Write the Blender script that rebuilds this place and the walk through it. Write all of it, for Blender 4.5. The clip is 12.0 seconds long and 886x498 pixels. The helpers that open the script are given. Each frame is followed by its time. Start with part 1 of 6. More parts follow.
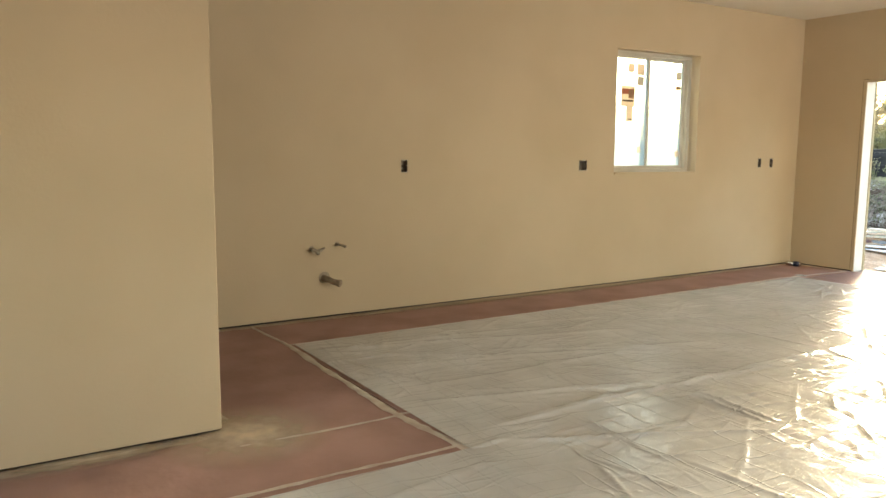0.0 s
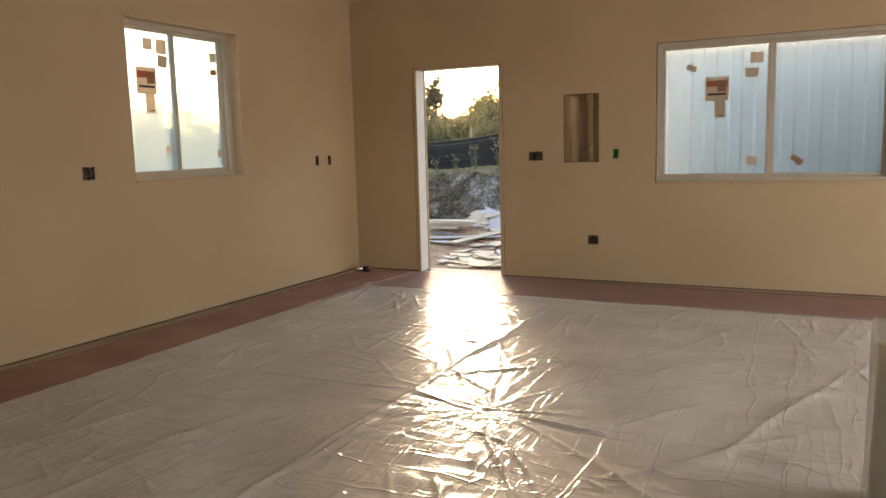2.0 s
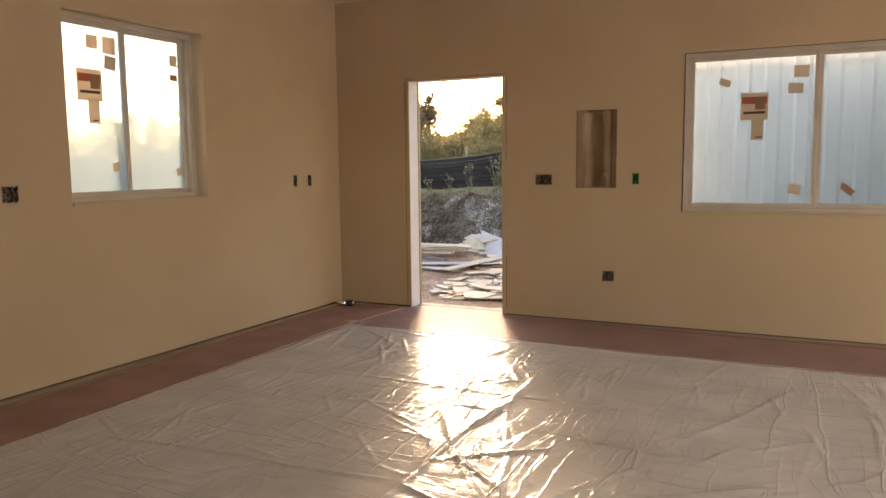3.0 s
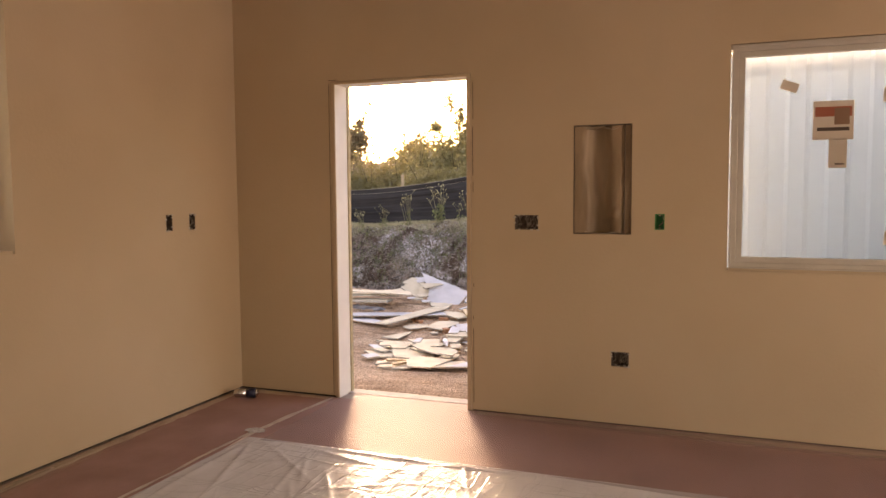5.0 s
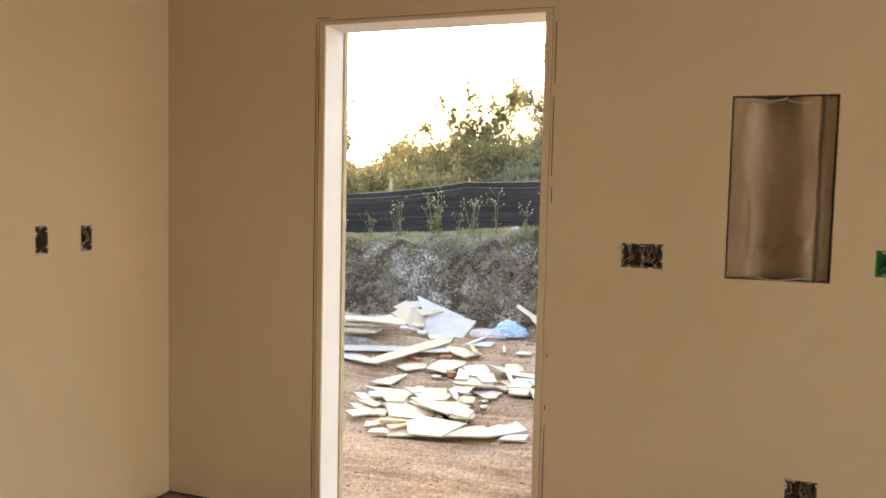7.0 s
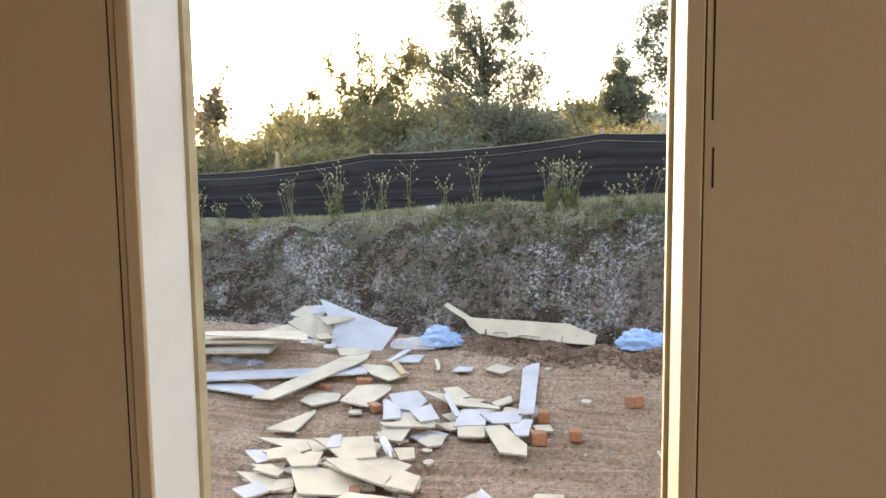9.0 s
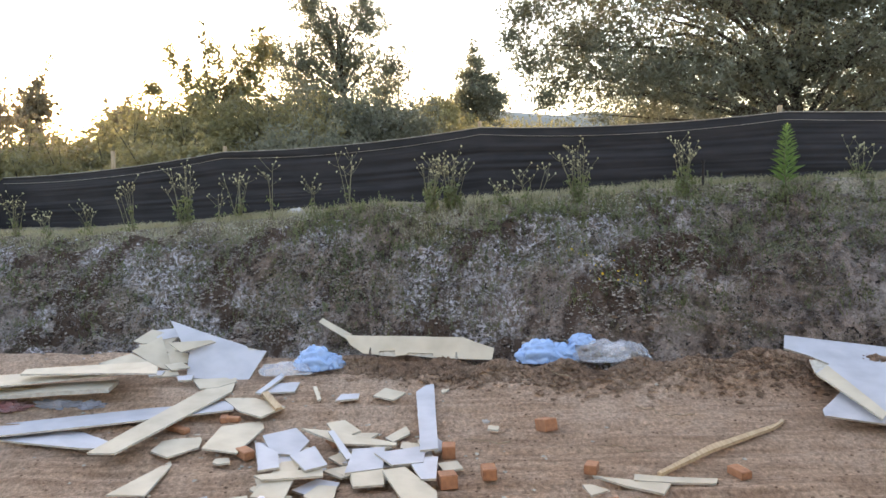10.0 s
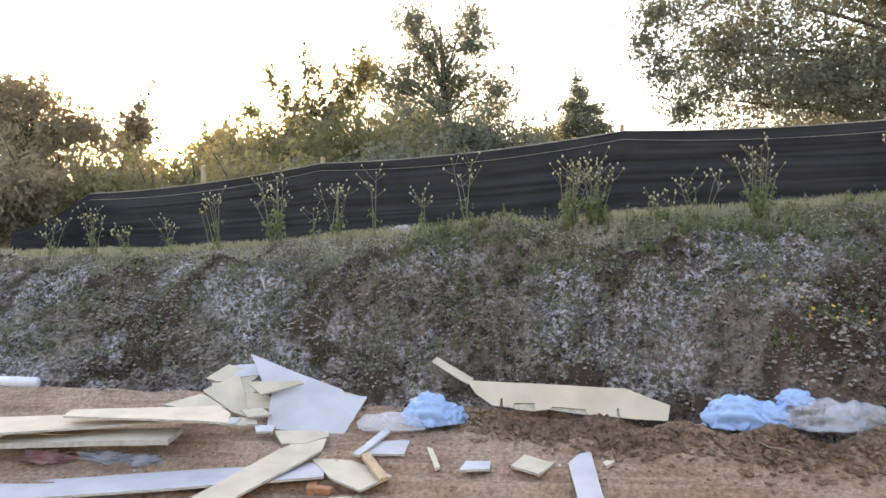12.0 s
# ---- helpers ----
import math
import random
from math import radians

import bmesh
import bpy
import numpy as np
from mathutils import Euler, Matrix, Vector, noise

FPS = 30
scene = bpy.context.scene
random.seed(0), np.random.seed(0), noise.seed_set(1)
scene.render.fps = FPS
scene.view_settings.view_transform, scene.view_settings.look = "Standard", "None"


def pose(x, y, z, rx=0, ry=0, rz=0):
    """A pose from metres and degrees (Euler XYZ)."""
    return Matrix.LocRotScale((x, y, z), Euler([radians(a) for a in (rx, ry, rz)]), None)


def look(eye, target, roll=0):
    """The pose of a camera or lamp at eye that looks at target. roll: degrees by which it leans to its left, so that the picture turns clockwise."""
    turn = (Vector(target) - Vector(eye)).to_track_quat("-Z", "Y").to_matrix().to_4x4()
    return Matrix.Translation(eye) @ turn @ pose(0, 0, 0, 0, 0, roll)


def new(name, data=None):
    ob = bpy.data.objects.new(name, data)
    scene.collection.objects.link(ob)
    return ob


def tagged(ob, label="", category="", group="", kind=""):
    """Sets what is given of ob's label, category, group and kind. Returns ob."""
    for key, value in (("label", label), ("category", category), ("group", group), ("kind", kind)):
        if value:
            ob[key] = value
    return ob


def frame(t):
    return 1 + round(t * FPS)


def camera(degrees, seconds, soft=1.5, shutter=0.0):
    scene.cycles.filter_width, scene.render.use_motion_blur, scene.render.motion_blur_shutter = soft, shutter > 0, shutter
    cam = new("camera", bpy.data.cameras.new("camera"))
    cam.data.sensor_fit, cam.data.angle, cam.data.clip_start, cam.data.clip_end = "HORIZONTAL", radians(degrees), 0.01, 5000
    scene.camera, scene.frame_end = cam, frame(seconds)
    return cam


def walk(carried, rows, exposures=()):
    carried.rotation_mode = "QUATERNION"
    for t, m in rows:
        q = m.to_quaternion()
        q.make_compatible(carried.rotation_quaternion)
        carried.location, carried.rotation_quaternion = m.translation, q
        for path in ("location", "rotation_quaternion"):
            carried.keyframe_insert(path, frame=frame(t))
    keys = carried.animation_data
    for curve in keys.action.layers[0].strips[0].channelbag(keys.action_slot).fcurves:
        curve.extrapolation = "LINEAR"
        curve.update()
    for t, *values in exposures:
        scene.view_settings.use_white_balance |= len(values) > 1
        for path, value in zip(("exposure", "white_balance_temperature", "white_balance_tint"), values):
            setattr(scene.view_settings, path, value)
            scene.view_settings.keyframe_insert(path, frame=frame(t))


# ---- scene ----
cam = camera(60.3, 12.0)
PATH = [
    (0, (-0.876, -0.407, 1.294), (0.177, 1.275, 1.039), 0.4),
    (0.5, (-0.609, -0.073, 1.266), (0.791, 1.334, 1.015), -0.5),
    (1, (-0.266, 0.084, 1.271), (1.317, 1.274, 0.987), -0.5),
    (1.5, (0.076, 0.271, 1.246), (1.772, 1.291, 0.956), -1.0),
    (2, (0.465, 0.482, 1.287), (2.233, 1.378, 1.022), -1.5),
    (2.5, (0.878, 0.693, 1.3), (2.655, 1.581, 1.066), -1.1),
    (3, (1.263, 0.91, 1.313), (3.047, 1.787, 1.093), -0.6),
    (3.2, (1.453, 1.01, 1.319), (3.25, 1.864, 1.11), -0.4),
    (4.8, (2.83, 1.709, 1.356), (4.686, 2.437, 1.198), -0.5),
    (5, (2.989, 1.826, 1.361), (4.852, 2.538, 1.212), -0.4),
    (5.5, (3.389, 2.092, 1.351), (5.255, 2.796, 1.208), 0.1),
    (6, (3.807, 2.327, 1.364), (5.685, 2.999, 1.219), 1.4),
    (6.5, (4.207, 2.509, 1.384), (6.084, 3.186, 1.244), 1.8),
    (6.7, (4.361, 2.616, 1.364), (6.241, 3.286, 1.232), 1.6),
    (8.3, (5.635, 3.242, 1.384), (7.555, 3.767, 1.196), 0.1),
    (8.5, (5.79, 3.316, 1.4), (7.719, 3.809, 1.209), -0.2),
    (9, (6.204, 3.497, 1.388), (8.16, 3.867, 1.188), -0.7),
    (9.5, (6.58, 3.673, 1.37), (8.561, 3.863, 1.167), -1.0),
    (10, (6.942, 3.787, 1.373), (8.931, 3.781, 1.165), -1.4),
    (10.5, (7.304, 3.848, 1.376), (9.295, 3.856, 1.185), -1.5),
    (11, (7.6, 3.995, 1.323), (9.588, 4.129, 1.159), -1.2),
    (11.5, (7.881, 4.13, 1.301), (9.86, 4.393, 1.166), -0.8),
    (12, (8.247, 4.157, 1.129), (10.231, 4.386, 1.028), -0.9),
]
EXPOSURES = [(0, 3.68, 6400, 1), (0.5, 3.35, 6400, 3), (1, 2.98, 6500, 6), (1.5, 2.72, 6500, 9), (2.5, 2.58, 7000, 17), (3.2, 2.62, 7200, 21), (5, 2.75, 7900, 30), (6, 2.85, 8000, 31), (6.5, 3.25, 7000, 16), (7.2, 3.3, 6900, 13), (8.5, 3.0, 6550, 12), (9, 2.84, 6450, 12), (9.5, 2.55, 6450, 14), (10, 2.6, 6350, 14), (11, 2.85, 6350, 15), (12, 2.77, 6500, 16)]
walk(cam, [(t, look(eye, target, roll)) for t, eye, target, roll in PATH], EXPOSURES)

# ---- sky, sun and the daylight in the openings behind the walker ----
SUN_AZ, SUN_EL = 26.3, 10.4
world = bpy.data.worlds.new("world")
scene.world = world
world.use_nodes = True
wn = world.node_tree
sky = wn.nodes.new("ShaderNodeTexSky")
sky.sky_type = "NISHITA"
sky.sun_disc = False
sky.sun_elevation = radians(SUN_EL)
sky.sun_rotation = radians(90 - SUN_AZ)
sky.dust_density, sky.air_density, sky.ozone_density = 1.6, 1.0, 1.0
wn.nodes["Background"].inputs["Strength"].default_value = 0.12
# a thin veil of high cloud over the whole sky
way = wn.nodes.new("ShaderNodeTexCoord")
flat = wn.nodes.new("ShaderNodeMapping")
flat.inputs["Scale"].default_value = (1.0, 1.0, 4.5)
veil = wn.nodes.new("ShaderNodeTexNoise")
veil.inputs["Scale"].default_value, veil.inputs["Detail"].default_value, veil.inputs["Roughness"].default_value = 2.2, 6.0, 0.55
tone = wn.nodes.new("ShaderNodeMix")
tone.data_type = "RGBA"
tone.inputs[6].default_value, tone.inputs[7].default_value = (0.46, 0.43, 0.40, 1), (0.90, 0.82, 0.72, 1)
both = wn.nodes.new("ShaderNodeMixRGB")
both.blend_type = "ADD"
both.inputs[0].default_value = 1.0
wn.links.new(way.outputs["Generated"], flat.inputs["Vector"])
wn.links.new(flat.outputs[0], veil.inputs["Vector"])
wn.links.new(veil.outputs["Fac"], tone.inputs[0])
wn.links.new(sky.outputs[0], both.inputs[1])
wn.links.new(tone.outputs[2], both.inputs[2])
wn.links.new(both.outputs[0], wn.nodes["Background"].inputs["Color"])

sun_way = Vector((math.cos(radians(SUN_EL)) * math.cos(radians(SUN_AZ)), math.cos(radians(SUN_EL)) * math.sin(radians(SUN_AZ)), math.sin(radians(SUN_EL))))
sun = new("sun", bpy.data.lights.new("sun", "SUN"))
sun.data.energy, sun.data.angle, sun.data.color = 1.5, radians(10), (1.0, 0.80, 0.55)
sun.matrix_world = look(sun_way * 60, (0, 0, 0))


def daylight(name, eye, target, wide, high, watts, color):
    lamp = new(name, bpy.data.lights.new(name, "AREA"))
    lamp.data.shape, lamp.data.size, lamp.data.size_y, lamp.data.energy, lamp.data.color = "RECTANGLE", wide, high, watts, color
    lamp.matrix_world = look(eye, target)
    return lamp


daylight("daylight_south", (4.6, -3.56, 1.05), (4.4, 0, 0.8), 2.8, 1.9, 19, (1.0, 0.93, 0.82))
daylight("daylight_west", (-4.06, 0.5, 1.4), (0, 0.5, 1.2), 1.8, 1.4, 0.7, (1.0, 0.93, 0.82))


# ---- materials ----
def material(name, color, rough=0.6, other=None, scale=8.0, detail=5.0, low=0.35, high=0.65, bump=0.0, bump_scale=60.0, metal=0.0, spec=0.5, stretch=(1, 1, 1), rand=0.0):
    """A surface of two mixed colours with broad stains, fine grain and relief."""
    m = bpy.data.materials.new(name)
    m.use_nodes = True
    nt = m.node_tree
    b = nt.nodes["Principled BSDF"]
    b.inputs["Roughness"].default_value, b.inputs["Metallic"].default_value = rough, metal
    b.inputs["Specular IOR Level"].default_value = spec
    co = nt.nodes.new("ShaderNodeTexCoord")
    mp = nt.nodes.new("ShaderNodeMapping")
    mp.inputs["Scale"].default_value = stretch
    nt.links.new(co.outputs["Object"], mp.inputs["Vector"])
    n1 = nt.nodes.new("ShaderNodeTexNoise")
    n1.inputs["Scale"].default_value, n1.inputs["Detail"].default_value = scale, detail
    nt.links.new(mp.outputs[0], n1.inputs["Vector"])
    ramp = nt.nodes.new("ShaderNodeMapRange")
    ramp.inputs["From Min"].default_value, ramp.inputs["From Max"].default_value = low, high
    nt.links.new(n1.outputs["Fac"], ramp.inputs["Value"])
    mix = nt.nodes.new("ShaderNodeMix")
    mix.data_type = "RGBA"
    mix.inputs[6].default_value = (*color, 1)
    mix.inputs[7].default_value = (*(other or [c * 0.88 for c in color]), 1)
    nt.links.new(ramp.outputs[0], mix.inputs[0])
    out = mix.outputs[2]
    if rand:
        info = nt.nodes.new("ShaderNodeObjectInfo")
        geo = nt.nodes.new("ShaderNodeNewGeometry")
        add = nt.nodes.new("ShaderNodeMath")
        nt.links.new(info.outputs["Random"], add.inputs[0])
        nt.links.new(geo.outputs["Random Per Island"], add.inputs[1])
        rng = nt.nodes.new("ShaderNodeMapRange")
        rng.inputs["From Max"].default_value = 2.0
        rng.inputs["To Min"].default_value, rng.inputs["To Max"].default_value = 1 - rand, 1 + rand
        nt.links.new(add.outputs[0], rng.inputs["Value"])
        hs = nt.nodes.new("ShaderNodeHueSaturation")
        nt.links.new(rng.outputs[0], hs.inputs["Value"])
        nt.links.new(out, hs.inputs["Color"])
        out = hs.outputs["Color"]
    nt.links.new(out, b.inputs["Base Color"])
    if bump:
        n2 = nt.nodes.new("ShaderNodeTexNoise")
        n2.inputs["Scale"].default_value, n2.inputs["Detail"].default_value = bump_scale, 4.0
        nt.links.new(mp.outputs[0], n2.inputs["Vector"])
        bp = nt.nodes.new("ShaderNodeBump")
        bp.inputs["Strength"].default_value, bp.inputs["Distance"].default_value = bump, 0.01
        nt.links.new(n2.outputs["Fac"], bp.inputs["Height"])
        nt.links.new(bp.outputs[0], b.inputs["Normal"])
    return m


def leaf_material(name, color, other, glow):
    """Leaves that let some light through."""
    m = material(name, color, 0.55, other, 1.2, 3.0, 0.35, 0.65, rand=0.3)
    nt = m.node_tree
    b = nt.nodes["Principled BSDF"]
    tr = nt.nodes.new("ShaderNodeBsdfTranslucent")
    tr.inputs["Color"].default_value = (*glow, 1)
    mx = nt.nodes.new("ShaderNodeMixShader")
    mx.inputs[0].default_value = 0.4
    nt.links.new(b.outputs[0], mx.inputs[1])
    nt.links.new(tr.outputs[0], mx.inputs[2])
    nt.links.new(mx.outputs[0], nt.nodes["Material Output"].inputs["Surface"])
    return m


WALL = material("beige_paint", (0.54, 0.425, 0.285), 0.75, (0.50, 0.39, 0.255), 1.3, 3.0, bump=0.12, bump_scale=45.0)
CEILING = material("ceiling_paint", (0.74, 0.68, 0.58), 0.85, (0.71, 0.65, 0.55), 1.5, 3.0, bump=0.1, bump_scale=60.0)
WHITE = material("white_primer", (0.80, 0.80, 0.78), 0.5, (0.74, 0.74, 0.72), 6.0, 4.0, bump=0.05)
VINYL = material("white_vinyl", (0.54, 0.50, 0.43), 0.4, (0.47, 0.43, 0.365), 5.0, 4.0)
DARK = material("dark_gap", (0.02, 0.015, 0.012), 0.9)
PAPER = material("red_paper", (0.40, 0.25, 0.22), 0.75, (0.32, 0.195, 0.17), 3.0, 6.0, bump=0.25, bump_scale=25.0, spec=0.25)
SPRAY = material("overspray_dust", (0.60, 0.50, 0.38), 0.8, (0.45, 0.33, 0.26), 6.0, 5.0)
TAPE = material("clear_tape", (0.62, 0.55, 0.48), 0.35, (0.50, 0.40, 0.34), 12.0, 4.0, bump=0.3, bump_scale=30.0)
STUCCO = material("grey_stucco", (0.45, 0.42, 0.38), 0.9, (0.38, 0.36, 0.33), 6.0, 5.0, bump=0.4, bump_scale=70.0)
CONCRETE = material("concrete", (0.42, 0.39, 0.35), 0.85, (0.32, 0.29, 0.26), 5.0, 6.0, bump=0.3, bump_scale=60.0)
# for the jamb facing the sun: its warm lit tone is put into the colour
SUN_CREAM = material("sunlit_cream_jamb", (0.52, 0.45, 0.35), 0.6, (0.46, 0.39, 0.30), 6.0, 4.0, bump=0.05)
SHEATH = material("pale_sheathing_edge", (0.52, 0.45, 0.29), 0.7, (0.42, 0.35, 0.22), 15.0, 5.0, bump=0.2)
BOARD = material("drywall_cream", (0.52, 0.455, 0.345), 0.75, (0.40, 0.345, 0.255), 5.0, 6.0, 0.4, 0.75, bump=0.1, rand=0.10)
BOARD_GREY = material("drywall_back", (0.48, 0.475, 0.50), 0.8, (0.38, 0.375, 0.40), 5.0, 6.0, 0.4, 0.75, bump=0.1, rand=0.10)
GYPSUM = material("gypsum_core", (0.50, 0.47, 0.40), 0.9, (0.38, 0.34, 0.28), 30.0, 4.0, bump=0.4)
WOOD = material("raw_lumber", (0.48, 0.36, 0.22), 0.7, (0.36, 0.25, 0.14), 6.0, 5.0, bump=0.15, stretch=(1, 10, 10))
WOOD_END = material("orange_wood_end", (0.36, 0.17, 0.085), 0.8, (0.26, 0.12, 0.06), 30.0, 5.0, bump=0.25, rand=0.15)
METAL = material("galvanised_steel", (0.20, 0.155, 0.11), 0.45, (0.12, 0.09, 0.06), 4.0, 4.0, metal=0.7)
BLUEBOX = material("dusty_box_plastic", (0.07, 0.052, 0.036), 0.75, (0.16, 0.12, 0.09), 35.0, 4.0, bump=0.4)
GREEN = material("green_box_plastic", (0.03, 0.32, 0.09), 0.5, (0.015, 0.20, 0.055), 25.0, 3.0)
WIRE = material("dusty_wire", (0.36, 0.32, 0.26), 0.6, (0.22, 0.18, 0.14), 40.0, 3.0)
PIPE = material("dusty_pipe", (0.40, 0.33, 0.24), 0.55, (0.25, 0.19, 0.13), 25.0, 4.0, bump=0.2)
FABRIC = material("black_fence_fabric", (0.014, 0.012, 0.013), 0.72, (0.026, 0.022, 0.023), 2.0, 5.0, spec=0.3, bump=0.25, bump_scale=120.0, stretch=(1, 1, 4))
STAKE = material("weathered_stake", (0.42, 0.31, 0.19), 0.8, (0.28, 0.20, 0.12), 9.0, 5.0, bump=0.3, stretch=(6, 6, 1))
BARK = material("bark", (0.10, 0.075, 0.055), 0.95, (0.05, 0.04, 0.03), 7.0, 6.0, bump=0.8, bump_scale=18.0)
CONTAINER = material("pale_blue_container", (0.62, 0.72, 0.80), 0.45, (0.54, 0.63, 0.70), 1.5, 5.0)


# ---- builders ----
def add_box(bm, x0, x1, y0, y1, z0, z1, bevel=0.0):
    made = bmesh.ops.create_cube(bm, size=1.0)["verts"]
    for v in made:
        v.co = Vector((x0 + (v.co.x + 0.5) * (x1 - x0), y0 + (v.co.y + 0.5) * (y1 - y0), z0 + (v.co.z + 0.5) * (z1 - z0)))
    if bevel:
        edges = {e for v in made for e in v.link_edges}
        bmesh.ops.bevel(bm, geom=list(edges), offset=bevel, segments=1, affect="EDGES")


def add_tube(bm, points, radii, sides=8):
    """A round tapering tube through the points."""
    rings = []
    for i, p in enumerate(points):
        a, b = points[max(i - 1, 0)], points[min(i + 1, len(points) - 1)]
        q = (Vector(b) - Vector(a)).to_track_quat("Z", "Y")
        r = radii[i] if isinstance(radii, (list, tuple)) else radii
        rings.append([bm.verts.new(Vector(p) + q @ Vector((r * math.cos(k * math.tau / sides), r * math.sin(k * math.tau / sides), 0))) for k in range(sides)])
    for r0, r1 in zip(rings, rings[1:]):
        for k in range(sides):
            bm.faces.new((r0[k], r0[(k + 1) % sides], r1[(k + 1) % sides], r1[k]))
    bm.faces.new(rings[0][::-1])
    bm.faces.new(rings[-1])


def part(name, bm, mat, parent=None, label="", smooth=False):
    me = bpy.data.meshes.new(name)
    bmesh.ops.recalc_face_normals(bm, faces=bm.faces)
    bm.to_mesh(me)
    bm.free()
    me.materials.append(mat)
    if smooth:
        me.shade_smooth()
    ob = new(name, me)
    if parent:
        ob.parent = parent
    return tagged(ob, label=label)


def boxes(name, mat, rows, parent=None, label="", bevel=0.0):
    bm = bmesh.new()
    for r in rows:
        add_box(bm, *r, bevel=bevel)
    return part(name, bm, mat, parent, label)


def raw(name, verts, faces, mat, parent=None, smooth=True):
    me = bpy.data.meshes.new(name)
    verts, faces = np.asarray(verts, np.float32), np.asarray(faces, np.int32)
    me.from_pydata(verts, [], faces)
    me.materials.append(mat)
    if smooth:
        me.shade_smooth()
    ob = new(name, me)
    if parent:
        ob.parent = parent
    return ob


def thing(name, place, label, category, group="", turn=0.0):
    e = new(name)
    e.empty_display_size = 0.05
    e.matrix_world = pose(*place, 0, 0, turn)
    return tagged(e, label, category, group)


def setting(ob, label, category):
    return tagged(ob, label, category, kind="structure")


# ---- the house ----
EX, NY, CZ, GAP = 7.40, 5.025, 2.81, 0.014
D0, D1, DT = 3.325, 4.285, 2.075
A0, A1, AB, AT = 4.475, 5.648, 1.08, 2.285
B0, B1, BB, BT = 0.04, 1.86, 0.925, 2.135
# openings cut for electrical boxes: centre along the wall, centre height, width, height
EAST_CUTS = {"triple": (2.98, 1.178, 0.143, 0.088), "green": (2.215, 1.186, 0.052, 0.088), "outlet": (2.425, 0.392, 0.10, 0.086), "panel": (2.535, 1.425, 0.33, 0.625)}
NORTH_CUTS = {"switch": (6.715, 1.185, 0.056, 0.10), "switch_2": (6.925, 1.185, 0.056, 0.10), "double": (4.075, 1.168, 0.10, 0.095), "single": (2.15, 1.17, 0.058, 0.10)}


def pierced(name, along, a0, a1, n0, n1, holes, mat):
    """A wall slab with rectangular holes (a0, a1, z0, z1), cut into upright strips."""
    cuts = sorted({a0, a1, *(h[0] for h in holes), *(h[1] for h in holes)})
    cuts = [c for c in cuts if a0 <= c <= a1]
    rows = []
    for c0, c1 in zip(cuts, cuts[1:]):
        z = GAP
        for h in sorted((h for h in holes if h[0] <= c0 + 1e-6 and h[1] >= c1 - 1e-6), key=lambda h: h[2]):
            if h[2] > z:
                rows.append((c0, c1, z, h[2]))
            z = h[3]
        rows.append((c0, c1, z, CZ))
    if along == "y":
        return boxes(name, mat, [(n0, n1, r[0], r[1], r[2], r[3]) for r in rows])
    return boxes(name, mat, [(r[0], r[1], n0, n1, r[2], r[3]) for r in rows])


def holes_of(cuts):
    return [(a - w / 2, a + w / 2, z - h / 2, z + h / 2) for a, z, w, h in cuts.values()]


wall = pierced("wall_east", "y", -3.66, NY, EX, EX + 0.16, [(D0, D1, 0, DT), (B0, B1, BB, BT)] + holes_of(EAST_CUTS), WALL)
setting(wall, "smooth beige painted drywall with a doorway and window", "wall")
wall = pierced("wall_north", "x", -4.0, EX + 0.16, NY, NY + 0.16, [(A0, A1, AB, AT)] + holes_of(NORTH_CUTS), WALL)
setting(wall, "smooth beige painted drywall with a small window", "wall")
wall = boxes("wall_south", WALL, [(-4.0, 3.1, -3.66, -3.5, 0, CZ), (6.1, EX, -3.66, -3.5, 0, CZ), (3.1, 6.1, -3.66, -3.5, 2.1, CZ)])
setting(wall, "beige painted drywall with a wide opening", "wall")
wall = boxes("wall_west", WALL, [(-4.16, -4.0, -3.66, -0.5, 0, CZ), (-4.16, -4.0, 1.5, NY + 0.16, 0, CZ), (-4.16, -4.0, -0.5, 1.5, 0, 0.7), (-4.16, -4.0, -0.5, 1.5, 2.1, CZ)])
setting(wall, "beige painted drywall with an opening", "wall")
wall = boxes("wall_partition", WALL, [(-4.0, 0.06, 3.0, 3.13, GAP, CZ)], bevel=0.004)
setting(wall, "free end of a beige painted partition wall", "wall")
ob = boxes("wall_gap", DARK, [(EX + 0.02, EX + 0.14, D1, NY + 0.1, 0, GAP + 0.004), (EX + 0.02, EX + 0.14, -3.5, D0, 0, GAP + 0.004), (-4.0, EX, NY + 0.02, NY + 0.14, 0, GAP + 0.004), (-4.0, 0.04, 3.02, 3.11, 0, GAP + 0.004)])
setting(ob, "dark gap along the foot of the drywall", "gap")
ob = boxes("wall_outside", STUCCO, [(EX + 0.16, EX + 0.175, D1, NY + 0.175, -0.30, CZ), (EX + 0.16, EX + 0.175, D0, D1, DT, CZ), (EX + 0.16, EX + 0.175, B1, D0, -0.30, CZ), (EX + 0.16, EX + 0.175, B0, B1, -0.30, BB), (EX + 0.16, EX + 0.175, B0, B1, BT, CZ), (EX + 0.16, EX + 0.175, -3.66, B0, -0.30, CZ), (-4.16, A0, NY + 0.16, NY + 0.175, -0.30, CZ), (A0, A1, NY + 0.16, NY + 0.175, -0.30, AB), (A0, A1, NY + 0.16, NY + 0.175, AT, CZ), (A1, EX + 0.16, NY + 0.16, NY + 0.175, -0.30, CZ)])
setting(ob, "grey stucco outer face of the house", "wall")
ob = boxes("ceiling", CEILING, [(-4.16, EX + 0.16, -3.66, NY + 0.16, CZ, CZ + 0.2)])
setting(ob, "plain pale painted ceiling", "ceiling")
ob = boxes("roof", STUCCO, [(-4.5, EX + 0.5, -4.0, NY + 0.5, CZ + 0.2, CZ + 0.35)])
setting(ob, "flat roof slab over the house", "roof")
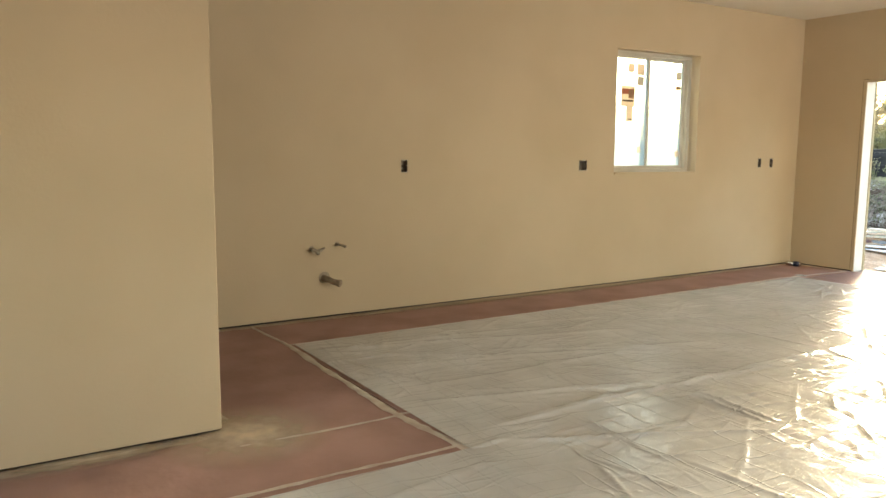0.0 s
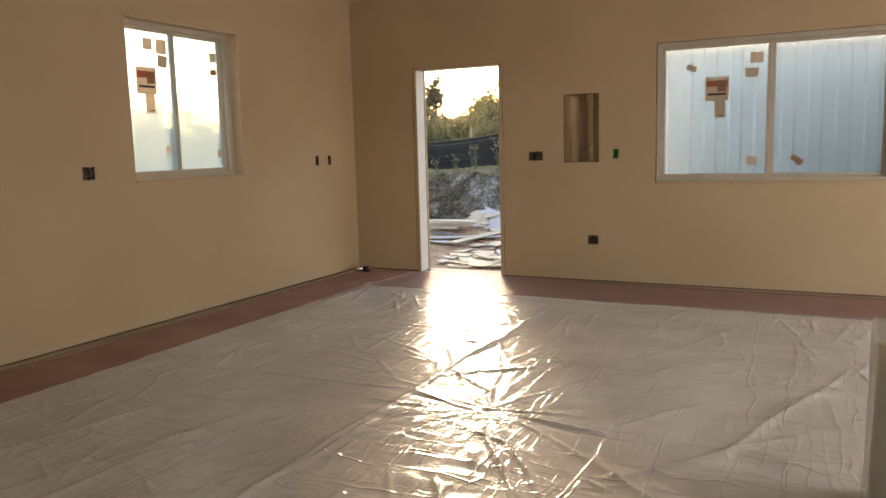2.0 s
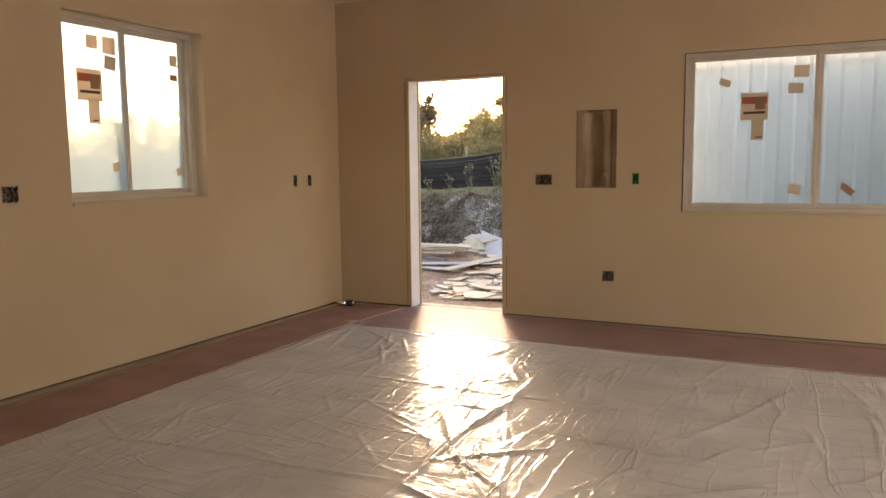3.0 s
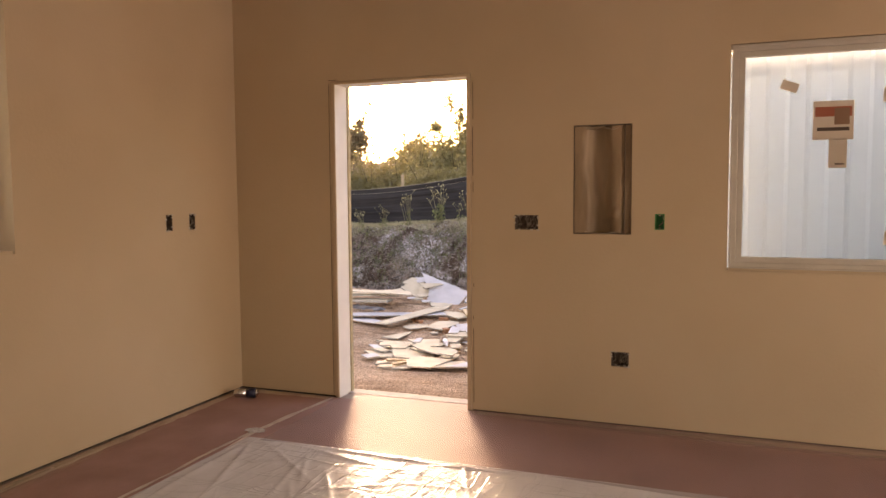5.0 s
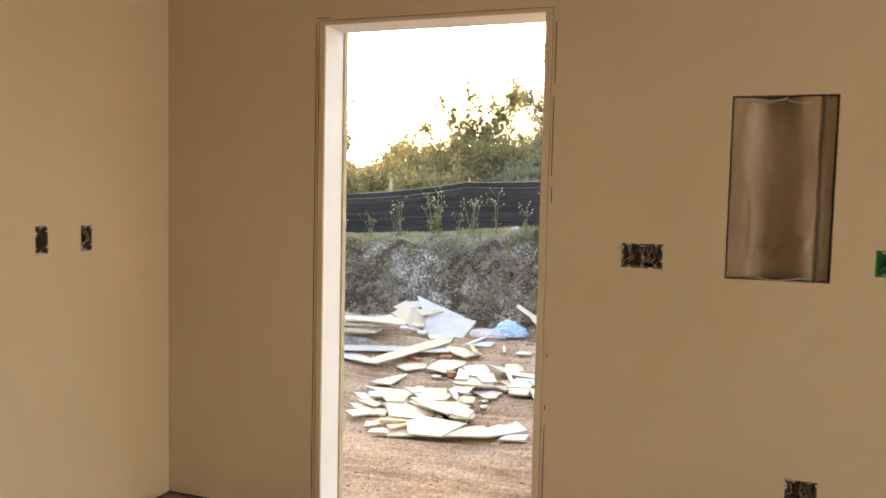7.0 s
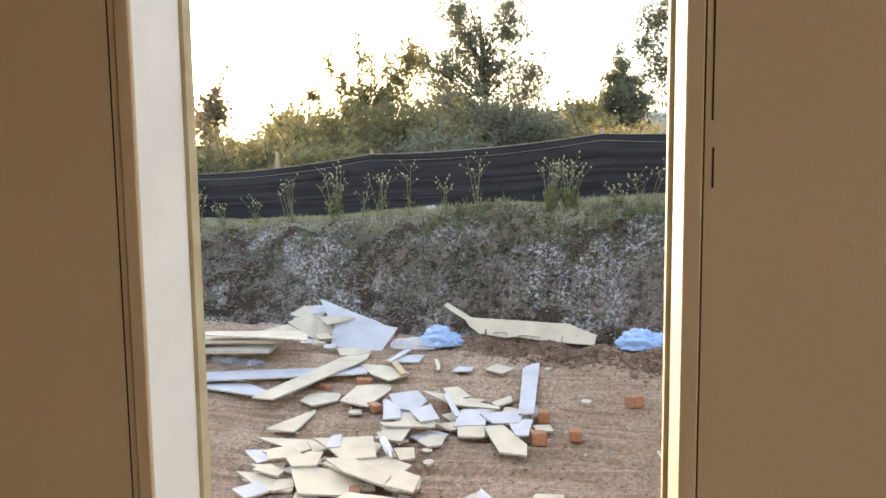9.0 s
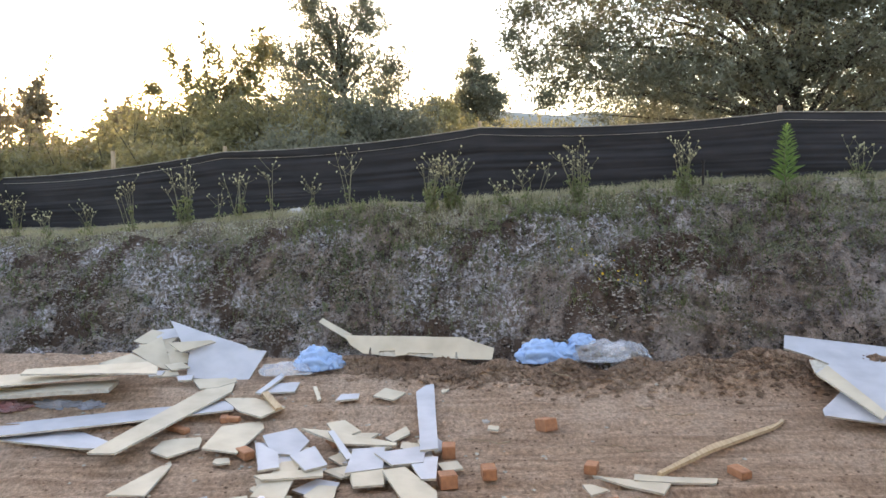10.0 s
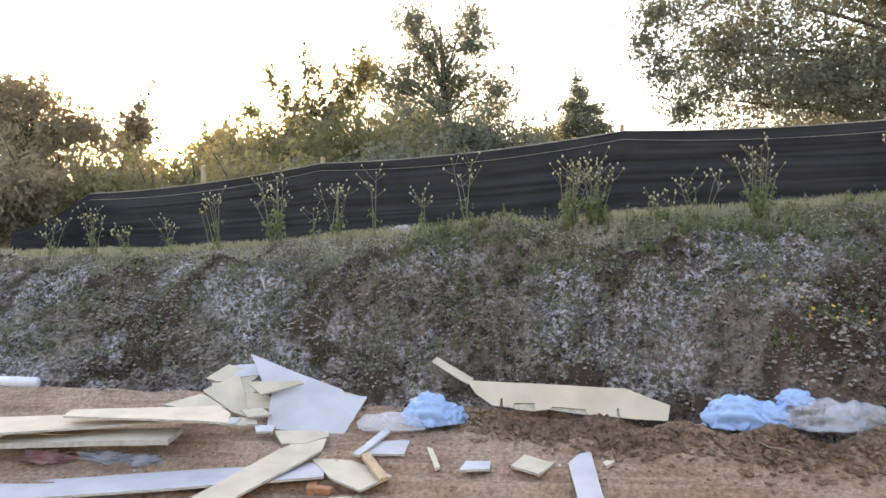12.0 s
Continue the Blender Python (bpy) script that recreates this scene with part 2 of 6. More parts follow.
floor = boxes("floor", CONCRETE, [(-4.16, EX + 0.16, -3.66, NY + 0.16, -0.5, -0.006)])
setting(floor, "concrete floor slab under red paper and plastic film", "floor")

# red paper laid in strips, the seams taped
for k, (x0, x1, y0, y1) in enumerate([(-4.0, 0.88, 2.84, NY), (-4.0, 0.9, 2.36, 2.84), (-4.0, 0.9, 1.4, 2.36), (0.88, EX, 4.15, NY), (-4.0, 0.9, -3.5, 1.4), (6.4, EX + 0.14, -3.5, 4.15), (0.9, 6.4, -3.5, 4.15)]):
    boxes("paper_strip", PAPER, [(x0, x1, y0, y1, -0.006, -0.001 + 0.0004 * k)], floor)


def ribbon(name, x0, y0, x1, y1, wide, mat, seed, high=0.004):
    """A slightly wavy strip lying on the floor from one point to the other."""
    rng = np.random.default_rng(seed)
    a, b = Vector((x0, y0, 0)), Vector((x1, y1, 0))
    n = max(6, int((b - a).length / 0.05))
    side = (b - a).normalized().cross(Vector((0, 0, 1)))
    drift = np.cumsum(rng.normal(0, 0.0022, n + 1))
    bm = bmesh.new()
    rows = []
    for i in range(n + 1):
        c = a.lerp(b, i / n) + side * float(drift[i] - drift[-1] * i / n)
        w = wide * rng.uniform(0.7, 1.25) / 2
        rows.append([bm.verts.new(c + side * s * w + Vector((0, 0, z))) for s, z in ((-1, 0.002), (-0.3, high * rng.uniform(0.6, 1.6)), (0.4, high * rng.uniform(0.6, 1.6)), (1, 0.002))])
    for r0, r1 in zip(rows, rows[1:]):
        for j in range(3):
            bm.faces.new((r0[j], r0[j + 1], r1[j + 1], r1[j]))
    return part(name, bm, mat, floor, smooth=True)


for k, (x0, y0, x1, y1, w) in enumerate([(0.075, 2.776, 0.87, 2.776, 0.022), (-0.9, 2.30, 0.92, 2.298, 0.026), (0.84, 4.98, 0.885, 4.34, 0.03), (0.885, 4.34, 0.86, 2.776, 0.045), (0.86, 2.776, 0.95, 2.05, 0.05), (0.86, 2.79, 1.12, 2.74, 0.03), (0.95, 2.05, 1.3, 2.0, 0.03), (0.885, 4.35, 3.7, 4.34, 0.022), (3.7, 4.34, 6.55, 4.38, 0.02), (6.60, 4.37, 7.38, 4.30, 0.035), (6.60, 4.37, 6.0, 4.31, 0.03)]):
    ribbon("tape_strip", x0, y0, x1, y1, w, TAPE, 50 + k)
# paint dust at the foot of the walls
for k, (x0, y0, x1, y1) in enumerate([(-0.9, 2.97, 0.07, 2.97), (0.2, NY - 0.035, 7.3, NY - 0.035), (EX - 0.03, 4.9, EX - 0.03, 4.32), (EX - 0.03, 3.28, EX - 0.03, -1.5), (0.10, 2.95, 0.10, 3.25)]):
    ribbon("dust_strip", x0, y0, x1, y1, 0.07, SPRAY, 80 + k, 0.0028)

# paint mist settled on the paper round the end of the partition
MIST = material("overspray_mist", (0.62, 0.53, 0.40), 0.85, (0.55, 0.46, 0.34), 5.0, 5.0)
nt = MIST.node_tree
place = nt.nodes.new("ShaderNodeTexCoord")
grad = nt.nodes.new("ShaderNodeTexGradient")
grad.gradient_type = "SPHERICAL"
fine = nt.nodes.new("ShaderNodeTexNoise")
fine.inputs["Scale"].default_value, fine.inputs["Detail"].default_value = 5.0, 6.0
thin = nt.nodes.new("ShaderNodeMath")
thin.operation = "MULTIPLY"
gone, cover = nt.nodes.new("ShaderNodeBsdfTransparent"), nt.nodes.new("ShaderNodeMixShader")
nt.links.new(place.outputs["Object"], grad.inputs[0])
nt.links.new(place.outputs["Object"], fine.inputs["Vector"])
nt.links.new(grad.outputs["Fac"], thin.inputs[0])
nt.links.new(fine.outputs["Fac"], thin.inputs[1])
more = nt.nodes.new("ShaderNodeMath")
more.operation, more.use_clamp = "MULTIPLY", True
more.inputs[1].default_value = 1.8
nt.links.new(thin.outputs[0], more.inputs[0])
nt.links.new(more.outputs[0], cover.inputs[0])
nt.links.new(gone.outputs[0], cover.inputs[1])
nt.links.new(nt.nodes["Principled BSDF"].outputs[0], cover.inputs[2])
nt.links.new(cover.outputs[0], nt.nodes["Material Output"].inputs["Surface"])
for x, y, r, squash in ((0.14, 2.92, 0.42, 1.0), (-0.5, 2.97, 0.5, 0.25), (3.6, 4.99, 3.4, 0.045), (7.36, 1.0, 2.4, 0.05)):
    bm = bmesh.new()
    bmesh.ops.create_circle(bm, cap_ends=True, segments=40, radius=1.0)
    mist = part("overspray", bm, MIST, floor, "cream paint mist on red paper")
    mist.matrix_basis = pose(x, y, 0.0042) @ Matrix.Diagonal((r if x < 7 else r * squash, r * squash if x < 7 else r, 1, 1))

# ---- the door opening ----
door = thing("door_1", (EX, (D0 + D1) / 2, 0), "open exterior doorway with bare white jambs", "doorway")
tagged(door, kind="structure")


def local(ob, parent):
    """Keeps a mesh that was built in world metres in place under its thing."""
    ob.parent = parent
    ob.matrix_parent_inverse = parent.matrix_world.inverted()
    return ob


J = 0.028
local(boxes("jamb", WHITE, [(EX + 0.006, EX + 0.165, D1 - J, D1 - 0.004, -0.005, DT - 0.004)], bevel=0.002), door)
# sun-facing jamb, its sunlit cream painted in to hold back the glare
local(boxes("jamb", SUN_CREAM, [(EX + 0.006, EX + 0.165, D0 + 0.004, D0 + J, -0.005, DT - 0.004)], bevel=0.002), door)
local(boxes("head_jamb", WHITE, [(EX + 0.006, EX + 0.165, D0 + J, D1 - J, DT - 0.018, DT - 0.004)], bevel=0.002), door)
local(boxes("jamb_edge", WALL, [(EX - 0.004, EX + 0.006, D1 - J - 0.001, D1 - 0.003, 0.004, DT - 0.003)], bevel=0.002), door)
local(boxes("jamb_edge", WALL, [(EX - 0.004, EX + 0.006, D0 + 0.003, D0 + J + 0.001, 0.004, DT - 0.003)], bevel=0.002), door)
local(boxes("head_edge", WALL, [(EX - 0.004, EX + 0.006, D0 + J + 0.001, D1 - J - 0.001, DT - 0.019, DT - 0.003)], bevel=0.002), door)
local(boxes("sheathing_edge", SHEATH, [(EX + 0.165, EX + 0.195, D1 - 0.036, D1 + 0.02, -0.30, DT)]), door)
local(boxes("sheathing_edge", SHEATH, [(EX + 0.165, EX + 0.195, D0 - 0.02, D0 + 0.036, -0.30, DT)]), door)
local(boxes("threshold", CONCRETE, [(EX + 0.125, EX + 0.235, D0, D1, -0.30, 0.006)], bevel=0.005), door)


for y, z0, z1 in [(D1 + 0.012, 0.02, 2.06), (D0 - 0.012, 0.06, 0.52), (D0 - 0.012, 0.58, 0.60), (D0 - 0.014, 0.78, 0.80), (D0 - 0.012, 1.36, 1.42), (D0 - 0.01, 1.46, 1.75), (D0 - 0.012, 1.80, 2.02)]:
    local(boxes("crack", DARK, [(EX - 0.0006, EX + 0.01, y - 0.0014, y + 0.0014, z0, z1)]), door)
local(boxes("crack", DARK, [(EX - 0.0006, EX + 0.01, D1 - 0.05, D1 + 0.013, DT + 0.008, DT + 0.011)]), door)

# ---- windows ----
def glass_material(low, high, blur, clear):
    m = bpy.data.materials.new("hazy_glass")
    m.use_nodes = True
    nt = m.node_tree
    b = nt.nodes["Principled BSDF"]
    b.inputs["Base Color"].default_value = (*clear, 1)
    b.inputs["Transmission Weight"].default_value = 1.0
    b.inputs["Roughness"].default_value = blur
    b.inputs["IOR"].default_value = 1.02
    dust = nt.nodes.new("ShaderNodeBsdfTranslucent")
    dust.inputs["Color"].default_value = (0.9 * clear[0], 0.9 * clear[1], 0.9 * clear[2], 1)
    n = nt.nodes.new("ShaderNodeTexNoise")
    n.inputs["Scale"].default_value = 3.0
    r = nt.nodes.new("ShaderNodeMapRange")
    r.inputs["To Min"].default_value, r.inputs["To Max"].default_value = low, high
    nt.links.new(n.outputs["Fac"], r.inputs["Value"])
    mx = nt.nodes.new("ShaderNodeMixShader")
    nt.links.new(r.outputs[0], mx.inputs[0])
    nt.links.new(b.outputs[0], mx.inputs[1])
    nt.links.new(dust.outputs[0], mx.inputs[2])
    nt.links.new(mx.outputs[0], nt.nodes["Material Output"].inputs["Surface"])
    return m


GLASS_NORTH, GLASS_EAST = glass_material(0.25, 0.5, 0.30, (0.42, 0.50, 0.54)), glass_material(0.14, 0.24, 0.10, (0.80, 0.87, 0.92))
STICKER = leaf_material("sticker_paper", (0.66, 0.58, 0.48), (0.58, 0.50, 0.40), (0.78, 0.68, 0.56))
STICKER_RED = leaf_material("sticker_red", (0.55, 0.20, 0.12), (0.45, 0.16, 0.10), (0.70, 0.25, 0.14))
STICKER_TAN = leaf_material("sticker_tan", (0.40, 0.25, 0.16), (0.30, 0.19, 0.12), (0.50, 0.32, 0.20))
INK = material("printed_ink", (0.10, 0.07, 0.05), 0.7)


def sliding_window(name, m, wide, high, label, half, glass):
    """A two-pane slider in its own plane: x along the wall, z up, y out of the room; the left sash slides in front."""
    w = new(name)
    w.matrix_world = m
    tagged(w, label, "window", kind="structure")
    f = 0.032
    boxes("frame_lip", VINYL, [(-0.004, wide + 0.004, -0.008, 0.0, -0.004, 0.008), (-0.004, wide + 0.004, -0.008, 0.0, high - 0.008, high + 0.004), (-0.004, 0.008, -0.008, 0.0, 0.008, high - 0.008), (wide - 0.008, wide + 0.004, -0.008, 0.0, 0.008, high - 0.008)], w, bevel=0.002)
    boxes("window_frame", VINYL, [(0, wide, 0, 0.075, 0, f), (0, wide, 0, 0.075, high - f, high), (0, f, 0, 0.075, f, high - f), (wide - f, wide, 0, 0.075, f, high - f)], w, bevel=0.003)
    s = 0.030
    for x0, x1, y0 in ((f, half + 0.02, 0.006), (half + 0.016, wide - f, 0.04)):
        sash = boxes("sash", VINYL, [(x0, x1, y0, y0 + 0.03, f, f + s), (x0, x1, y0, y0 + 0.03, high - f - s, high - f), (x0, x0 + s, y0, y0 + 0.03, f + s, high - f - s), (x1 - s, x1, y0, y0 + 0.03, f + s, high - f - s)], w, bevel=0.002)
        pane = boxes("pane", glass, [(x0 + s - 0.004, x1 - s + 0.004, y0 + 0.013, y0 + 0.017, f + s - 0.004, high - f - s + 0.004)], sash)
        pane.visible_shadow = False
    boxes("latch", VINYL, [(half - 0.008, half + 0.012, -0.004, 0.006, high * 0.5, high * 0.5 + 0.06)], w, bevel=0.002)
    return w


def sticker(w, x, z, wide, high, y, mat, turn=0.0, label="paper sticker on the glass"):
    bm = bmesh.new()
    add_box(bm, -wide / 2, wide / 2, 0, 0.0015, -high / 2, high / 2)
    ob = part("sticker", bm, mat, w, label)
    ob.matrix_basis = pose(x, y, z, 0, turn, 0)
    return ob


win_a = sliding_window("window_1", pose(A0 + 0.003, NY + 0.085, AB + 0.02, 0, 0, 0), A1 - A0 - 0.045, AT - AB - 0.03, "white vinyl sliding window with stickers on hazy glass", 0.525, GLASS_NORTH)
win_b = sliding_window("window_2", pose(EX + 0.014, B1 - 0.012, BB + 0.012, 0, 0, -90), B1 - B0 - 0.024, BT - BB - 0.02, "wide white vinyl sliding window with stickers on hazy glass", (B1 - B0 - 0.024) / 2, GLASS_EAST)
boxes("window_sill", WALL, [(0.0, A1 - A0 - 0.03, -0.10, 0.0, -0.02, -0.002)], win_a, "painted drywall sill with a rough edge")
boxes("window_sill", WALL, [(-0.004, B1 - B0 - 0.02, -0.022, 0.0, -0.010, 0.0)], win_b, "painted drywall sill with a rough edge")

# ---- the yard: one sheet of ground with a cut bank ----
def blend(v, xs, ys):
    return np.interp(v, xs, ys)


def lumps(x, y, s, seed):
    """Smooth uneven heights, about -1 to 1, by summed waves of many directions."""
    rng = np.random.default_rng(seed)
    h = np.zeros_like(x)
    for _ in range(14):
        a, f, p = rng.uniform(0, math.tau), s * rng.uniform(0.5, 1.6), rng.uniform(0, math.tau)
        h = h + np.sin((x * math.cos(a) + y * math.sin(a)) * f + p)
    return h / 5.0


def wrinkle(x, y, seed):
    """Value noise on a unit lattice, 0 to 1."""
    x, y = np.asarray(x, float), np.asarray(y, float)
    i, j = np.floor(x), np.floor(y)
    u, v = x - i, y - j
    u, v = u * u * (3 - 2 * u), v * v * (3 - 2 * v)

    def spot(a, b):
        h = np.sin(a * 127.1 + b * 311.7 + seed * 74.7) * 43758.5453
        return h - np.floor(h)
    return (spot(i, j) * (1 - u) + spot(i + 1, j) * u) * (1 - v) + (spot(i, j + 1) * (1 - u) + spot(i + 1, j + 1) * u) * v


def crumbly(x, y, seed):
    """Broken earth: ridged noise in five octaves, about -0.5 to 0.5."""
    h, size, depth = 0 * x, 2.6, 0.5
    for k in range(5):
        h = h + depth * (1 - 2 * np.abs(wrinkle(x * size + 0.35 * h, y * size, seed + k) - 0.5) - 0.5)
        size, depth = size * 2.15, depth * 0.56
    return h - 0.12


def ground_height(x, y):
    x, y = np.asarray(x, float), np.asarray(y, float)
    toe = blend(y, [0, 2.4, 3.4, 4.5, 5.5, 6.5, 12], [12.3, 12.42, 12.5, 12.9, 13.15, 13.3, 13.7]) + 0.05 * lumps(x * 0.2, y, 2.2, 5) + 0.02 * lumps(x, y, 18, 15)
    crest = blend(y, [0, 1.4, 3.8, 4.8, 6.5, 9, 14], [13.9, 14.0, 14.08, 14.5, 14.9, 15.3, 16.0])
    top = blend(y, [-4, 1.4, 2.5, 3.8, 4.8, 5.4, 6.7, 8, 14], [1.25, 1.17, 1.10, 1.03, 0.99, 0.94, 0.83, 0.75, 0.7])
    power = blend(y, [1.5, 2.6, 3.7, 4.8], [0.6, 0.62, 0.95, 1.0])
    yard = blend(x, [9.0, 10.5, 11.0, 11.5, 12.2, 13.0], [-0.30, -0.30, -0.29, -0.25, -0.13, -0.08]) - 0.04 * np.clip((y - 3.8) / 1.5, 0, 1) * (x > 8.5)
    f = np.clip((x - toe) / (crest - toe), 0, 1)
    rise = f ** power
    bank = yard + (top - yard) * (rise * 0.92 + 0.08 * np.clip((x - crest) / 0.5 + 1, 0, 1) * (f > 0.3))
    rough = np.clip(f * 6, 0, 1) * np.clip((crest + 0.3 - x) * 3, 0.25, 1)
    bank = bank + rough * (0.055 * lumps(x, y, 5, 1) - 0.11 * np.clip(lumps(x * 1.3, y, 6.5, 17) - 0.25, 0, 1) + 0.030 * lumps(x, y, 13, 2) + 0.30 * crumbly(x, y, 31) * np.clip((crest - x) * 2.2 + 0.12, 0.12, 1)) * (x < 18)
    track = 0.030 * crumbly(x * 1.2, y * 0.22, 51) + 0.022 * (wrinkle(x * 13 + 0.5 * lumps(x * 0.2, y, 1.2, 53), y * 0.55, 54) - 0.5) + 0.012 * (wrinkle(x * 27 + 0.6 * lumps(x * 0.2, y, 1.6, 55), y * 1.1, 56) - 0.5) + 0.006 * lumps(x, y * 0.10, 22, 4) + 0.010 * lumps(x, y * 0.12, 55, 6)
    hollow = 0 * x
    for hx, hy, depth, wx, wy in ((13.75, 5.75, 0.16, 0.16, 0.32), (13.2, 3.4, 0.10, 0.10, 0.25), (12.75, 2.2, 0.12, 0.09, 0.20), (13.5, 4.6, 0.09, 0.10, 0.30), (13.7, 7.2, 0.14, 0.15, 0.35), (13.0, 1.4, 0.12, 0.10, 0.25), (12.75, 3.75, 0.10, 0.07, 0.40), (13.1, 4.95, 0.10, 0.08, 0.22), (12.65, 2.9, 0.08, 0.07, 0.15), (14.0, 6.6, 0.10, 0.12, 0.25)):
        hollow = hollow - depth * np.exp(-((x - hx) / wx) ** 2 - ((y - hy - 0.1 * lumps(x, y, 8, 16)) / wy) ** 2)
    berm = 0.15 * np.exp(-((x - toe + 0.22) / 0.16) ** 2) * blend(y, [0.4, 1.4, 3.0, 4.3, 4.9], [0.5, 1, 0.5, 0.5, 0.15]) * (1 + 0.5 * lumps(x, y, 12, 7))
    ditch = -0.05 * np.exp(-((x - toe - 0.02) / 0.08) ** 2)
    near = np.clip((x - 7.9) * 3, 0, 1) * np.clip((17 - x), 0, 1)
    z = bank + (track * (f <= 0) + berm + ditch + hollow) * near
    far = np.clip((x - 17) / 40, 0, 1)
    return np.where(x < 7.9, -0.30, z) - far * 1.0


def steps(*spans):
    out = []
    for a, b, s in spans:
        out += list(np.arange(a, b - 1e-6, s))
    return np.array(out + [spans[-1][1]])


def earth_material(name, a, b, c, scale, streak=(1, 1, 1), bump=0.6):
    """Soil of three mixed tones with clods and fine grit."""
    m = material(name, a, 0.95, b, scale, 8.0, 0.38, 0.62, bump=bump, bump_scale=40.0, spec=0.2, stretch=streak)
    nt = m.node_tree
    bs = nt.nodes["Principled BSDF"]
    first = bs.inputs["Base Color"].links[0].from_socket
    co = nt.nodes.new("ShaderNodeTexCoord")
    n = nt.nodes.new("ShaderNodeTexNoise")
    n.inputs["Scale"].default_value, n.inputs["Detail"].default_value, n.inputs["Roughness"].default_value = 1.7, 9.0, 0.7
    nt.links.new(co.outputs["Object"], n.inputs["Vector"])
    r = nt.nodes.new("ShaderNodeMapRange")
    r.inputs["From Min"].default_value, r.inputs["From Max"].default_value = 0.46, 0.64
    nt.links.new(n.outputs["Fac"], r.inputs["Value"])
    mix = nt.nodes.new("ShaderNodeMix")
    mix.data_type = "RGBA"
    nt.links.new(r.outputs[0], mix.inputs[0])
    nt.links.new(first, mix.inputs[6])
    mix.inputs[7].default_value = (*c, 1)
    grit = nt.nodes.new("ShaderNodeTexNoise")
    grit.inputs["Scale"].default_value, grit.inputs["Detail"].default_value, grit.inputs["Roughness"].default_value = 38.0, 9.0, 0.75
    nt.links.new(co.outputs["Object"], grit.inputs["Vector"])
    shade = nt.nodes.new("ShaderNodeMapRange")
    shade.inputs["From Min"].default_value, shade.inputs["From Max"].default_value = 0.32, 0.68
    shade.inputs["To Min"].default_value, shade.inputs["To Max"].default_value = 0.5, 1.5
    nt.links.new(grit.outputs["Fac"], shade.inputs["Value"])
    hs = nt.nodes.new("ShaderNodeHueSaturation")
    nt.links.new(mix.outputs[2], hs.inputs["Color"])
    nt.links.new(shade.outputs[0], hs.inputs["Value"])
    nt.links.new(hs.outputs["Color"], bs.inputs["Base Color"])
    rough = nt.nodes.new("ShaderNodeBump")
    rough.inputs["Strength"].default_value, rough.inputs["Distance"].default_value = 1.0, 0.04
    nt.links.new(grit.outputs["Fac"], rough.inputs["Height"])
    nt.links.new(bs.inputs["Normal"].links[0].from_socket, rough.inputs["Normal"])
    nt.links.new(rough.outputs[0], bs.inputs["Normal"])
    return m


DIRT = earth_material("dry_dirt", (0.53, 0.375, 0.262), (0.37, 0.25, 0.17), (0.57, 0.425, 0.315), 4.0, (6, 0.5, 6), 1.0)
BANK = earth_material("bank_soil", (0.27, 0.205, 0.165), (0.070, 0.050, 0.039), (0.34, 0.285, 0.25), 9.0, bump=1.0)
TURF = earth_material("crest_soil", (0.24, 0.195, 0.14), (0.12, 0.092, 0.065), (0.30, 0.255, 0.185), 8.0, bump=0.8)


def speckled(m, color, patch, patch_low, patch_high, grain, grain_low, grain_high, seed, shade_edge=None):
    """Flecks of growth, bare soil or painted hollow shade over soil, gathered in broad patches."""
    nt = m.node_tree
    b = nt.nodes["Principled BSDF"]
    under = b.inputs["Base Color"].links[0].from_socket
    co = nt.nodes.new("ShaderNodeTexCoord")
    shift = nt.nodes.new("ShaderNodeMapping")
    shift.inputs["Location"].default_value = (seed, seed * 1.7, 0)
    nt.links.new(co.outputs["Object"], shift.inputs["Vector"])
    masks = []
    for size, low, high, rough in ((patch, patch_low, patch_high, 0.6), (grain, grain_low, grain_high, 0.75)):
        n = nt.nodes.new("ShaderNodeTexNoise")
        n.inputs["Scale"].default_value, n.inputs["Detail"].default_value, n.inputs["Roughness"].default_value = size, 6.0, rough
        nt.links.new(shift.outputs[0], n.inputs["Vector"])
        r = nt.nodes.new("ShaderNodeMapRange")
        r.inputs["From Min"].default_value, r.inputs["From Max"].default_value = low, high
        nt.links.new(n.outputs["Fac"], r.inputs["Value"])
        masks.append(r.outputs[0])
    both = nt.nodes.new("ShaderNodeMath")
    both.operation = "MULTIPLY"
    nt.links.new(masks[0], both.inputs[0])
    nt.links.new(masks[1], both.inputs[1])
    out = both.outputs[0]
    # flecks thin out towards low y, painting the oak's shade into the colour
    if shade_edge is not None:
        axes, fade, kept = nt.nodes.new("ShaderNodeSeparateXYZ"), nt.nodes.new("ShaderNodeMapRange"), nt.nodes.new("ShaderNodeMath")
        fade.inputs["From Min"].default_value, fade.inputs["From Max"].default_value = shade_edge, shade_edge + 0.9
        fade.inputs["To Min"].default_value = 0.12
        kept.operation = "MULTIPLY"
        nt.links.new(co.outputs["Object"], axes.inputs[0])
        nt.links.new(axes.outputs["Y"], fade.inputs["Value"])
        nt.links.new(fade.outputs[0], kept.inputs[0])
        nt.links.new(out, kept.inputs[1])
        out = kept.outputs[0]
    mix = nt.nodes.new("ShaderNodeMix")
    mix.data_type = "RGBA"
    nt.links.new(out, mix.inputs[0])
    nt.links.new(under, mix.inputs[6])
    mix.inputs[7].default_value = (*color, 1)
    nt.links.new(mix.outputs[2], b.inputs["Base Color"])


